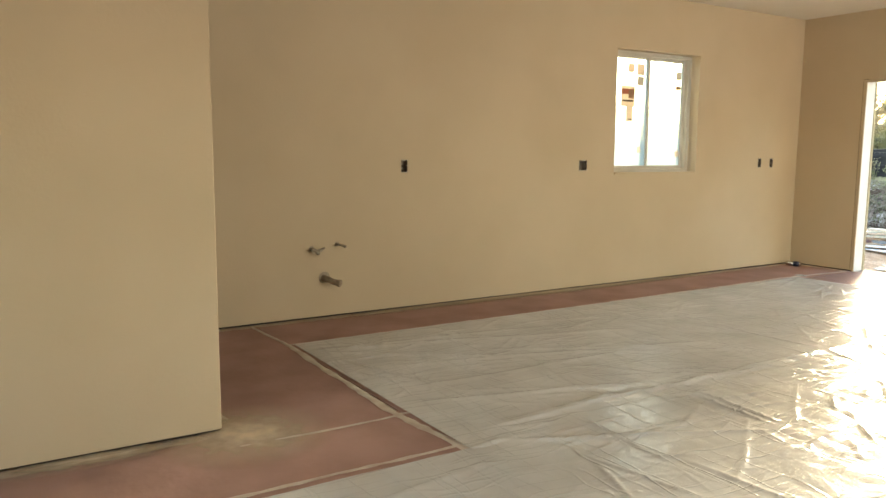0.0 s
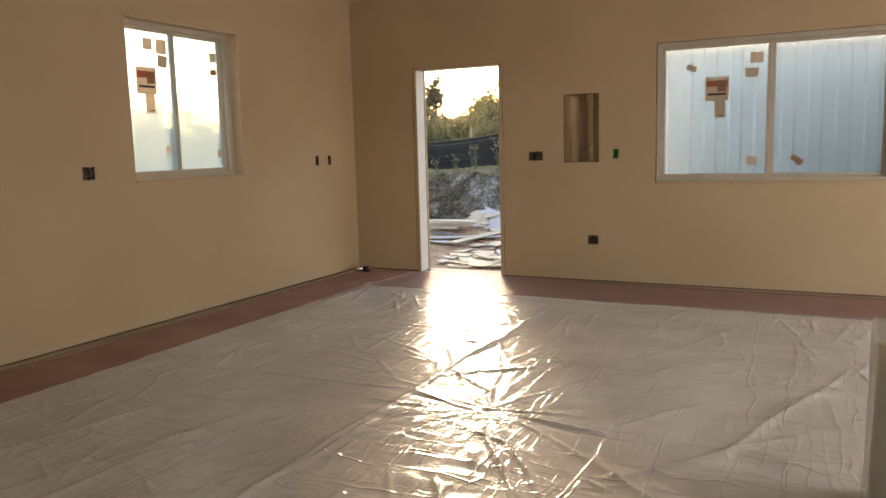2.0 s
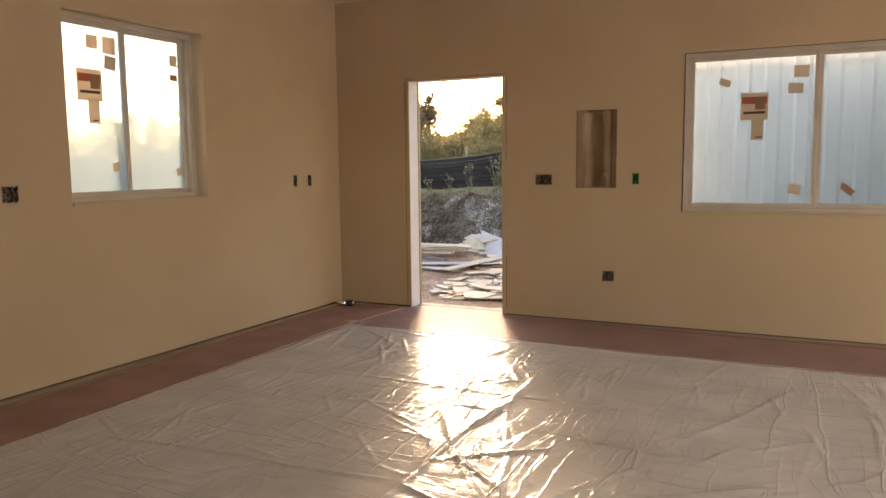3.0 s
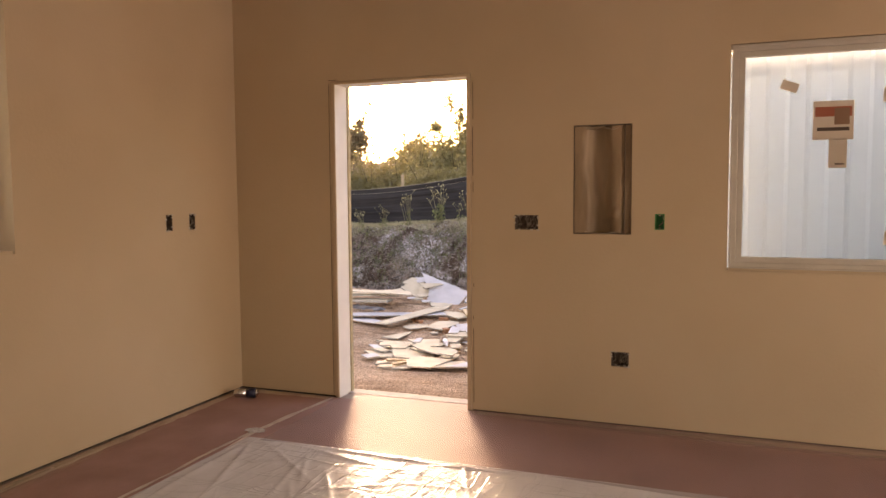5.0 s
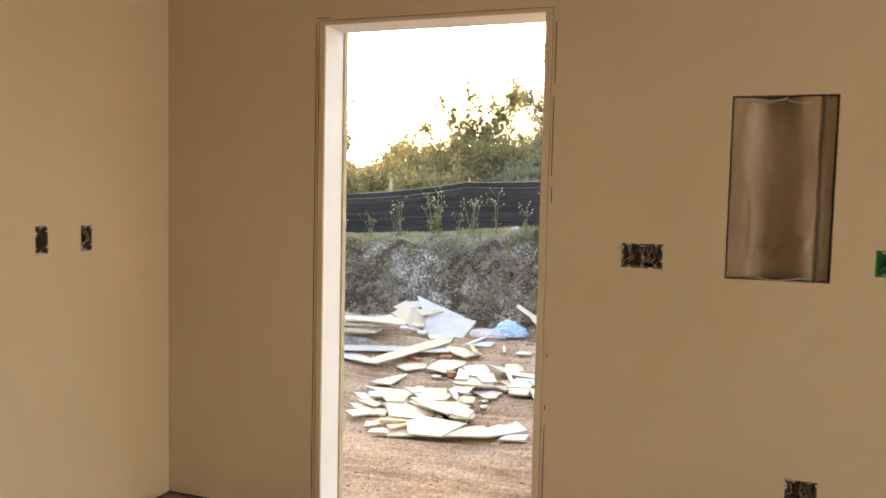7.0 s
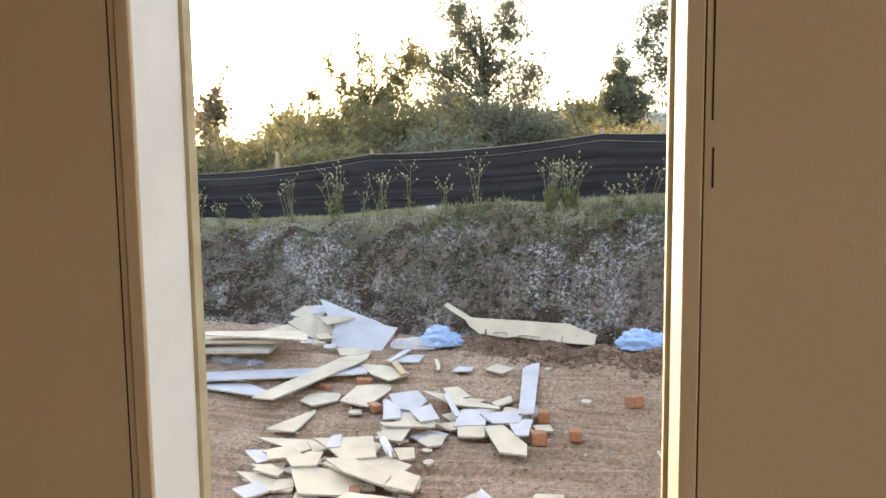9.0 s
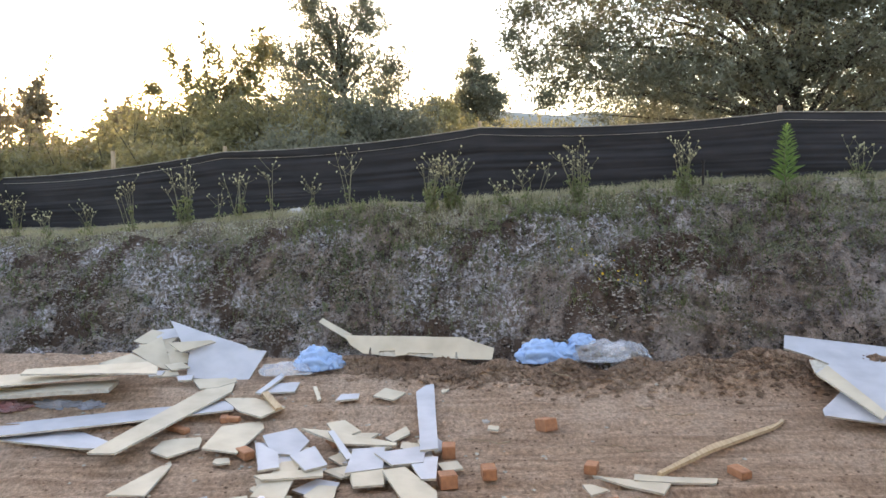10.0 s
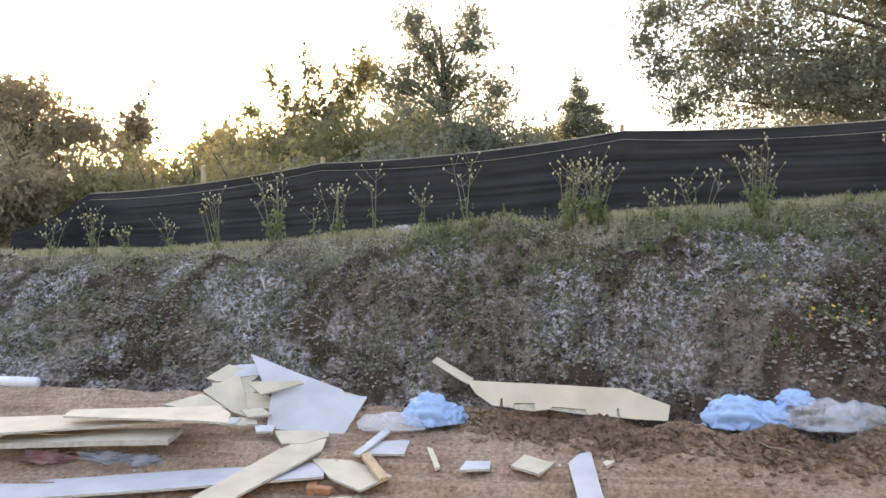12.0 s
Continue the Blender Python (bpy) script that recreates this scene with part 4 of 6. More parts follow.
        nt.links.new(line.outputs[0], bp.inputs["Height"])
        nt.links.new(soft, bp.inputs["Normal"])
        soft = bp.outputs[0]
    nt.links.new(soft, b.inputs["Normal"])


FILM = film_material("milky_film", (0.76, 0.755, 0.75), 0.86, 0.14, 0.25, (1, 1, 1))
FILM.node_tree.nodes["Principled BSDF"].inputs["Specular IOR Level"].default_value = 0.075
crinkled(FILM, 3.2, 0.4)
FILM_THIN = film_material("thin_film", (0.52, 0.37, 0.35), 0.36, 0.5, 0.35, (1, 0.2, 1))
FILM_THIN.node_tree.nodes["Principled BSDF"].inputs["Specular IOR Level"].default_value = 0.06
BAG = film_material("clear_wrap", (0.62, 0.60, 0.56), 0.6, 0.15, 0.3, (1, 1, 1))


def crease(x, y, x0, y0, x1, y1, wide, high):
    """Height of one fold line across the sheet."""
    dx, dy = x1 - x0, y1 - y0
    n = math.hypot(dx, dy)
    s = ((x - x0) * dx + (y - y0) * dy) / n
    d = ((x - x0) * dy - (y - y0) * dx) / n + 0.012 * np.sin(s * 5 + x0 * 3)
    return 0.85 * high * np.exp(-np.abs(d) / wide) * np.clip(np.minimum(s, n - s) / min(0.3, n / 3), 0, 1)


def film_sheet(name, x0, x1, y0, y1, step, shape, mat, label):
    fx2, fy2 = np.arange(x0, x1 + 1e-6, step), np.arange(y0, y1 + 1e-6, step)
    X, Y = np.meshgrid(fx2, fy2, indexing="ij")
    Z = shape(X, Y)
    ids = np.arange(X.size).reshape(X.shape)
    ob = raw(name, np.stack([X, Y, Z], -1).reshape(-1, 3), np.stack([ids[:-1, :-1], ids[1:, :-1], ids[1:, 1:], ids[:-1, 1:]], -1).reshape(-1, 4), mat)
    return tagged(ob, label, "plastic sheet")


FOLDS = [(3.62, 2.36, 2.34, 2.4), (2.34, 2.37, 2.33, 1.69), (3.46, 2.66, 2.38, 3.22), (3.14, 2.93, 1.95, 3.57), (3.6, 1.85, 2.91, 1.33), (2.91, 1.33, 2.51, 1.01), (3.58, 1.88, 2.8, 1.4), (4.45, 2.41, 5.38, 2.37), (4.68, 2.11, 4.64, 1.22), (3.98, 1.67, 4.57, 0.88), (3.57, 1.43, 4.32, 0.9), (3.75, 1.87, 3.61, 1.17), (3.9, 2.4, 3.77, 4.11), (0.98, 4.07, 2.06, 3.25), (1.02, 3.89, 1.33, 2.9), (0.98, 3.53, 1.17, 3.14), (1.13, 2.43, 2.17, 2.44), (2.4, 2.3, 2.38, 1.67), (4.1, 2.46, 4.59, 1.86), (3.39, 3.41, 4.24, 2.67)]

# wrinkles drawn out of the taped corner
KNOT_PULLS = [(6.48, 4.3, 5.7, 4.0, 0.016, 0.014), (6.48, 4.3, 5.5, 4.22, 0.014, 0.012), (6.48, 4.28, 6.0, 3.6, 0.016, 0.013), (6.48, 4.26, 6.3, 3.3, 0.016, 0.012), (6.46, 4.1, 6.42, 1.2, 0.012, 0.012)]


def main_film(X, Y):
    h = 0.007 + 0 * X
    for c in FOLDS:
        h = h + crease(X, Y, *c, 0.010, 0.015)
    for c in [(1.0, 2.4, 6.2, 2.41, 0.016, 0.016), (5.2, 4.2, 5.2, 0.4, 0.014, 0.008), (3.8, 1.95, 2.9, 0.7, 0.018, 0.013), (3.75, 1.95, 4.6, 1.45, 0.018, 0.014), (3.8, 2.0, 4.9, 2.75, 0.018, 0.01), (3.4, 2.95, 1.2, 3.55, 0.02, 0.011), (2.8, 3.05, 1.0, 3.1, 0.02, 0.011), (0.95, 4.12, 3.2, 3.5, 0.02, 0.013), (0.95, 4.1, 2.7, 3.9, 0.018, 0.01), (0.98, 2.9, 2.3, 2.5, 0.02, 0.016), (0.95, 2.3, 2.4, 1.6, 0.02, 0.014), (4.7, 1.5, 6.1, 0.9, 0.018, 0.01), (3.4, 0.9, 5.2, 0.3, 0.02, 0.014), (3.1, 1.3, 4.0, 0.5, 0.022, 0.016)] + KNOT_PULLS:
        h = h + crease(X, Y, *c)
    rng = np.random.default_rng(640)
    for _ in range(420):
        cx0, cy0 = rng.uniform(1.0, 6.3), rng.uniform(-0.6, 4.2)
        pull = math.atan2(cy0 - 1.95, cx0 - 3.75)
        if math.hypot(cx0 - 3.4, cy0 - 1.7) > 1.7:
            pull = rng.choice([0.0, 0.25, -0.3, 1.45]) + rng.normal(0, 0.25)
        pull += rng.normal(0, 0.3)
        ln = rng.uniform(0.15, 0.9)
        dx, dy = ln * math.cos(pull) / 2, ln * math.sin(pull) / 2
        box_ = (np.abs(X - cx0) < abs(dx) + 0.1) & (np.abs(Y - cy0) < abs(dy) + 0.1)
        if box_.any():
            h[box_] += crease(X[box_], Y[box_], cx0 - dx, cy0 - dy, cx0 + dx, cy0 + dy, rng.uniform(0.006, 0.011), rng.uniform(0.004, 0.011))
    near = np.exp(-((X - 2.9) ** 2 / 3.5 + (Y - 1.3) ** 2 / 2.6))
    h = h + 0.0035 * np.abs(lumps(X, Y, 10, 61)) * (0.35 + near) + 0.0022 * np.abs(lumps(X, Y * 0.4, 24, 62)) * (0.3 + 1.2 * near)
    h = h + 0.005 * near * np.abs(np.sin(9 * np.arctan2(Y - 1.9, X - 3.75) + 0.8 * lumps(X, Y, 4, 63)))
    edge = np.clip(np.minimum.reduce([X - 0.9, 6.5 - X, 4.34 - Y]) / 0.05, 0, 1)
    return 0.003 + (h - 0.003) * (0.25 + 0.75 * edge) + 0.004 * np.exp(-((np.minimum.reduce([X - 0.9, 6.5 - X, 4.34 - Y]) - 0.012) / 0.01) ** 2)


film_sheet("plastic_film", 0.92, 6.5, -1.2, 4.34, 0.012, main_film, FILM, "wrinkled milky plastic film taped over the red paper")
film_sheet("plastic_film", -1.6, 0.985, -1.6, 2.24, 0.014, lambda X, Y: 0.006 + 0.0022 * np.abs(lumps(X, Y, 9, 71)) + 0.003 * np.abs(lumps(X * 0.5, Y, 22, 72)) * np.clip((X - 0.2) * 2, 0.15, 1) + crease(X, Y, 0.1, 1.9, 0.95, 2.1, 0.016, 0.012) + crease(X, Y, -0.4, 1.5, 0.9, 1.75, 0.016, 0.012), FILM, "milky plastic film lapping over the red paper")
film_sheet("thin_plastic_film", 6.44, 7.52, -2.6, 4.24, 0.012, lambda X, Y: 0.0065 + 0.0014 * (1 + lumps(X, Y, 2, 66)) * np.sin(X * 120 + 9 * lumps(X, Y, 2.5, 64) + 2.5 * lumps(X, Y, 11, 67)) * np.clip((X - 6.5) * 4, 0, 1) * np.clip((Y - 2.2) * 2, 0.2, 1) + 0.001 * lumps(X, Y, 12, 65) + 0.0025, FILM_THIN, "thin rippled clear film over red paper before the doorway")


def crumple(name, place, rx, ry, rz, mat, seed, parent=None, label="", level=4, rough=0.28, soft=False):
    """A crumpled, creased lump of film or cloth, flat underneath."""
    bm = bmesh.new()
    bmesh.ops.create_icosphere(bm, subdivisions=level, radius=1.0)
    for v in bm.verts:
        d = v.co.normalized()
        q = 1 + rough * (abs(noise.noise(d * 2.2 + Vector((seed, 0, 0)))) * 2 - 0.5) + rough * 0.5 * abs(noise.noise(d * 6 + Vector((0, seed, 0)))) + rough * 0.25 * noise.noise(d * 14)
        v.co = Vector((d.x * q * rx, d.y * q * ry, max(d.z * q * rz, -0.12 * rz)))
    ob = part(name, bm, mat, parent, label, soft)
    ob.matrix_basis = pose(*place)
    return ob


tagged(crumple("film_knot", (6.60, 4.36, 0.008), 0.035, 0.055, 0.010, FILM, 9.0, rough=0.4), "puckered knot of taped film at the sheet corner", "plastic")

CARTON = material("tan_carton", (0.50, 0.40, 0.28), 0.7, (0.42, 0.33, 0.22), 6.0, 5.0, bump=0.1)
wrapped = thing("wrapped_box", (3.27, 0.09, 0.012), "carton box wrapped in clear plastic film on the floor", "box")
boxes("carton", CARTON, [(-0.20, 0.20, -0.22, 0.22, 0.0, 0.56)], wrapped, bevel=0.01)
bm = bmesh.new()
ring = []
for i in range(12):
    z = 0.64 * i / 11
    row = []
    for k in range(48):
        a = k * math.tau / 48
        c, s = math.cos(a), math.sin(a)
        q = 1 / max(abs(c), abs(s)) ** 0.9
        w = 1.07 + 0.04 * noise.noise(Vector((c * 3, s * 3, z * 5))) + 0.05 * (1 - i / 11)
        row.append(bm.verts.new((0.205 * c * q * w, 0.225 * s * q * w, z + 0.02 * noise.noise(Vector((c * 4, s * 4, 7))))))
    ring.append(row)
for r0, r1 in zip(ring, ring[1:]):
    for k in range(48):
        bm.faces.new((r0[k], r0[(k + 1) % 48], r1[(k + 1) % 48], r1[k]))
part("film_wrap", bm, BAG, wrapped, "clear crinkled wrap standing up over the rim", smooth=True)
tagged(crumple("crumpled_plastic", (2.93, 0.36, 0.02), 0.15, 0.14, 0.08, BAG, 3.0, rough=0.16), "crumpled bundle of clear plastic film on the floor", "plastic")


# ---- electrical boxes, panel and pipes ----
def open_box(bm, wide, high, deep, wall_t=0.004):
    """An open tray that faces -y: x across, z up."""
    w, h = wide / 2, high / 2
    add_box(bm, -w, w, deep, deep + wall_t, -h, h)
    add_box(bm, -w, -w + wall_t, 0.0, deep, -h, h)
    add_box(bm, w - wall_t, w, 0.0, deep, -h, h)
    add_box(bm, -w + wall_t, w - wall_t, 0.0, deep, -h, -h + wall_t)
    add_box(bm, -w + wall_t, w - wall_t, 0.0, deep, h - wall_t, h)


def electrical_box(m, wide, high, mat, label, wires, seed, ears=True):
    e = new("electrical_box")
    e.matrix_world = m
    tagged(e, label, "electrical box", "electrical boxes in the walls")
    rng = np.random.default_rng(seed)
    bm = bmesh.new()
    open_box(bm, wide, high, 0.055)
    part("body", bm, mat, e)
    for _ in range(wires):
        bm = bmesh.new()
        x, z = rng.uniform(-wide * 0.4, wide * 0.4), high * 0.42
        pts = [Vector((x, 0.045, z)), Vector((x + rng.uniform(-0.01, 0.01), 0.02, z * 0.4)), Vector((x + rng.uniform(-0.02, 0.02), 0.008 + rng.uniform(0, 0.012), -z * 0.2)), Vector((x + rng.uniform(-0.02, 0.02), 0.03, -z * rng.uniform(0.5, 0.9)))]
        for p in pts:
            p.x = min(max(p.x, -wide * 0.44), wide * 0.44)
        add_tube(bm, pts, 0.0022, 6)
        part("wire", bm, WIRE, e, "dusty loose wire")
    if ears:
        for k in range(max(1, round(wide / 0.05))):
            x = -wide / 2 + (k + 0.5) * wide / max(1, round(wide / 0.05))
            for z in (-high / 2 + 0.006, high / 2 - 0.006):
                boxes("screw_ear", WIRE, [(x - 0.006, x + 0.006, 0.004, 0.01, z - 0.005, z + 0.005)], e, bevel=0.001)
    if mat is GREEN:
        return e
    # rough torn edge of drywall round the cut
    bm = bmesh.new()
    for k in range(14):
        side = k % 4
        u = rng.uniform(-0.5, 0.5)
        s = rng.uniform(0.004, 0.009)
        x, z = (u * wide, (high / 2) * (1 if side == 0 else -1)) if side < 2 else ((wide / 2) * (1 if side == 2 else -1), u * high)
        add_box(bm, x - s, x + s, -0.0012, 0.006, z - s * 0.5, z + s * 0.5)
    tagged(part("torn_edge", bm, GYPSUM, e, "chipped drywall edge"), kind="stuff")
    return e


for key, (y, z, w, h) in EAST_CUTS.items():
    if key == "panel":
        continue
    electrical_box(pose(EX, y, z, 0, 0, -90), w, h, GREEN if key == "green" else BLUEBOX, {"triple": "wide dusty electrical box with folded wires in the wall", "green": "small green plastic electrical box in the wall", "outlet": "dusty double electrical box low in the wall"}[key], {"triple": 11, "green": 1, "outlet": 7}[key], len(key))
for key, (x, z, w, h) in NORTH_CUTS.items():
    electrical_box(pose(x, NY, z), w, h, BLUEBOX, {"switch": "dark empty switch box in the wall", "switch_2": "dusty switch box with wires in the wall", "double": "dusty double outlet box in the wall", "single": "single outlet box in the wall"}[key], {"switch": 0, "switch_2": 3, "double": 5, "single": 2}[key], 20 + len(key))

y, z, w, h = EAST_CUTS["panel"]
panel = new("breaker_panel")
panel.matrix_world = pose(EX, y, z, 0, 0, -90)
tagged(panel, "recessed breaker panel box covered with brown dusty plastic", "electrical panel")
bm = bmesh.new()
open_box(bm, w, h, 0.095, 0.003)
part("body", bm, METAL, panel)
PANELCOVER = material("dusty_brown_film", (0.34, 0.245, 0.15), 0.55, (0.22, 0.15, 0.085), 3.0, 4.0, bump=0.25, bump_scale=9.0, stretch=(2.2, 1, 0.5))
cols, rows_n = 30, 40
verts, faces = [], []
for j in range(rows_n + 1):
    for i in range(cols + 1):
        u, v = i / cols - 0.5, j / rows_n - 0.5
        well = 1 / (1 + math.exp(-(0.17 + 0.02 * math.sin(v * 9) - abs(u + 0.05 + 0.05 * v)) * 38))
        dip = 0.008 + 0.062 * well * (0.75 + 0.25 * math.cos(v * 2.4)) + 0.006 * noise.noise(Vector((u * 7, v * 3, 2))) + 0.003 * noise.noise(Vector((u * 25, v * 9, 5)))
        dip -= 0.022 * math.exp(-((v + 0.37 - 0.25 * u) / 0.03) ** 2) * (u > -0.06) * min(1, (u + 0.06) * 8) * (u < 0.3)
        dip += 0.010 * (u > 0.36) - 0.006 * abs(math.sin(v * 13)) * (abs(u) > 0.36)
        verts.append((u * (w - 0.012), dip, v * (h - 0.012)))
for j in range(rows_n):
    for i in range(cols):
        a = j * (cols + 1) + i
        faces.append((a, a + 1, a + cols + 2, a + cols + 1))
raw("cover_film", verts, faces, PANELCOVER, panel)
boxes("flange", METAL, [(w / 2 - 0.045, w / 2 - 0.038, 0.004, 0.05, -h / 2 + 0.004, h / 2 - 0.004)], panel, "steel flange")
for k, (x0, z0, ln) in enumerate([(-0.05, 0.30, 0.12), (0.06, 0.295, 0.10), (0.0, -0.30, 0.2)]):
    bm = bmesh.new()
    add_tube(bm, [Vector((x0 - ln / 2, 0.012, z0)), Vector((x0, 0.006, z0 - 0.012)), Vector((x0 + ln / 2, 0.012, z0 + 0.004))], 0.004, 5)
    part("strap", bm, PIPE, panel, "loose strap at the rim")


def stub(name, label, category, place, pts, radius, cap):
    t = thing(name, place, label, category, "pipe stubs under the outlet wall")
    bm = bmesh.new()
    add_tube(bm, [Vector(p) for p in pts], radius, 14)
    part("pipe", bm, PIPE, t, smooth=True)
    e = Vector(pts[-1])
    d = (e - Vector(pts[-2])).normalized()
    bm = bmesh.new()
    add_tube(bm, [e - d * 0.025, e, e + d * 0.004], [radius * 1.25, radius * 1.25, radius * 1.05], 14)
    part(cap, bm, PIPE, t)
    bm = bmesh.new()
    add_tube(bm, [Vector((0, 0.004, 0)), Vector((0, -0.004, 0))], radius * 2.0, 18)
    part("wall_collar", bm, PIPE, t, "dusty collar at the wall")
    return t


stub("drain_pipe", "dusty drain pipe stub out of the wall", "pipe", (1.44, NY, 0.315), [(0, 0.03, 0), (0, -0.05, 0), (0.03, -0.10, -0.02), (0.07, -0.15, -0.03)], 0.023, "pipe_end")
valve = stub("water_valve", "dusty water supply stub with a valve", "valve", (1.34, NY, 0.545), [(0, 0.03, 0), (0, -0.06, 0), (0.02, -0.09, -0.03)], 0.011, "valve_body")
bm = bmesh.new()
add_tube(bm, [Vector((-0.02, -0.06, 0.0)), Vector((0.02, -0.075, -0.015)), Vector((0.07, -0.09, 0.015))], [0.012, 0.016, 0.009], 10)
part("lever", bm, PIPE, valve, "valve lever")
stub("water_pipe", "thin water supply stub out of the wall", "pipe", (1.55, NY, 0.57), [(0, 0.03, 0), (0, -0.06, 0), (0.03, -0.10, -0.012)], 0.009, "pipe_end")

# ---- drink can in the corner ----
ALU = material("bare_aluminium", (0.72, 0.70, 0.68), 0.25, (0.6, 0.57, 0.55), 10.0, 3.0, metal=1.0)
CANBLUE = material("dark_blue_print", (0.015, 0.02, 0.045), 0.35, (0.03, 0.03, 0.06), 10.0, 3.0, metal=0.4)
can = thing("drink_can", (7.20, 4.85, 0.03), "silver and dark blue drink can lying on its side", "can", turn=-70)
bm = bmesh.new()
add_tube(bm, [Vector((-0.078, 0, 0)), Vector((-0.074, 0, 0)), Vector((-0.066, 0, 0)), Vector((0.005, 0, 0))], [0.022, 0.025, 0.029, 0.029], 24)
part("can_body", bm, ALU, can, smooth=True)
bm = bmesh.new()
add_tube(bm, [Vector((0.005, 0, 0)), Vector((0.066, 0, 0))], [0.0291, 0.0291], 24)
part("printed_band", bm, CANBLUE, can, "dark blue printed band", smooth=True)
bm = bmesh.new()
add_tube(bm, [Vector((0.066, 0, 0)), Vector((0.076, 0, 0)), Vector((0.079, 0, 0))], [0.0288, 0.025, 0.022], 24)
part("can_rim", bm, ALU, can, smooth=True)

# ---- stickers on the panes ----
wa, ha = A1 - A0 - 0.03, AT - AB - 0.03
wb, hb = B1 - B0 - 0.03, BT - BB - 0.03
for x, z, w, h, y, mat, turn in [(0.29, 1.02, 0.085, 0.085, 0.017, STICKER, 0), (0.42, 1.01, 0.10, 0.11, 0.0165, STICKER, 2), (0.425, 0.90, 0.09, 0.09, 0.018, STICKER, 8), (0.43, 0.22, 0.05, 0.06, 0.017, STICKER, -8), (1.01, 0.98, 0.07, 0.08, 0.052, STICKER, 0), (1.01, 0.86, 0.07, 0.045, 0.052, STICKER_TAN, 0), (1.03, 0.18, 0.06, 0.06, 0.052, STICKER, -8)]:
    sticker(win_a, x, z, w, h, y, mat, turn)
for win, x, z, y in ((win_a, 0.255, 0.745, 0.017), (win_b, 0.49, 0.78, 0.017)):
    sticker(win, x, z, 0.19, 0.20, y - 0.001, STICKER, 0, "large paper label on the glass")
    sticker(win, x, z + 0.045, 0.17, 0.05, y - 0.0028, STICKER_RED, 0, "red block on the label")
    sticker(win, x + 0.04, z + 0.02, 0.07, 0.085, y - 0.0036, STICKER_TAN, 0, "brown picture on the label")
    sticker(win, x, z - 0.045, 0.15, 0.018, y - 0.0028, INK, 0, "dark bar of print on the label")
    sticker(win, x + 0.025, z - 0.17, 0.085, 0.15, y - 0.001, STICKER, 0, "narrow paper label on the glass")
    sticker(win, x + 0.035, z - 0.225, 0.045, 0.008, y - 0.0028, INK, 0, "thin line of print on the label")
for x, z, w, h, turn in [(0.28, 0.965, 0.085, 0.05, 22), (0.80, 1.02, 0.10, 0.085, 0), (0.765, 0.90, 0.10, 0.075, 2), (0.78, 0.17, 0.085, 0.07, 6)]:
    sticker(win_b, x, z, w, h, 0.016, STICKER, turn)
sticker(win_b, 1.125, 0.17, 0.10, 0.05, 0.05, STICKER_TAN, 38)


# ---- drywall scraps and lumber lying in the yard ----
def scrap(x, y, z, tilt, mat, outline, thick=0.0125):
    """A broken flat piece: the outline in its own plane, paper faces and a chalky core round the edge, slightly bent."""
    wood = mat is WOOD
    rng = np.random.default_rng(int(abs(x * 1000 + y * 77)))
    if wood:
        name, label, cat, grp = "wood_strip", "narrow raw wood strip lying in the dirt", "wood strip", "wood strips in the yard"
    elif mat is BOARD:
        name, label, cat, grp = "drywall_scrap", "broken cream drywall scrap lying in the dirt", "drywall scrap", "drywall scraps in the yard"
    else:
        name, label, cat, grp = "drywall_scrap", "broken pale grey drywall scrap lying in the dirt", "drywall scrap", "drywall scraps in the yard"
    if tilt > 10:
        label = label.replace("lying in the dirt", "leaning at the foot of the bank")
    t = thing(name, (x, y, z), label, cat, grp)
    t.matrix_world = pose(x, y, z, rng.uniform(-1.5, 1.5), -tilt, 0)
    pts = []
    n = len(outline)
    for i in range(n):
        a, b = Vector((*outline[i], 0)), Vector((*outline[(i + 1) % n], 0))
        k = max(1, int((b - a).length / 0.10))
        side = (b - a).normalized().cross(Vector((0, 0, 1)))
        for j in range(k):
            p = a.lerp(b, j / k)
            if j:
                p = p + side * rng.uniform(-0.0016, 0.0016)
            pts.append(p)
    bend = rng.uniform(-0.004, 0.006) / max(p.length_squared for p in pts)

    def bent(p, up):
        return Vector((p.x, p.y, up + bend * (p.x * p.x + p.y * p.y)))
    if wood:
        thick = 0.018
    bm = bmesh.new()
    top = bm.faces.new([bm.verts.new(bent(p, thick)) for p in pts])
    bmesh.ops.triangulate(bm, faces=[top])
    part("face_paper", bm, mat, t)
    bm = bmesh.new()
    lo, hi = [bm.verts.new(bent(p * 0.997, 0)) for p in pts], [bm.verts.new(bent(p * 0.997, thick - 0.0006)) for p in pts]
    for i in range(len(pts)):
        bm.faces.new((lo[i], lo[(i + 1) % len(pts)], hi[(i + 1) % len(pts)], hi[i]))
    bmesh.ops.triangulate(bm, faces=[bm.faces.new(lo[::-1])])
    part("core_edge", bm, WOOD if wood else GYPSUM, t)
    return t


scrap(11.86, 5.54, -0.18, 4, BOARD, ((-0.63, 0.33), (-0.65, 0.16), (0.32, -0.26), (0.63, -0.22), (0.32, -0.02)))
scrap(11.85, 5.90, -0.21, 0, BOARD_GREY, ((-0.16, 1.40), (0.16, -0.15), (0.25, -0.65), (0.03, -0.71), (-0.15, 0.06), (-0.40, 1.30)))
scrap(11.59, 6.22, -0.26, 0, BOARD_GREY, ((0.34, 0.95), (0.31, 0.54), (0.10, -0.12), (-0.22, -0.53), (-0.19, -0.25), (-0.00, 0.36)))
scrap(11.96, 5.09, -0.19, 2, BOARD, ((0.22, 0.27), (0.17, 0.04), (-0.06, -0.24), (-0.24, -0.12), (-0.10, 0.06)))
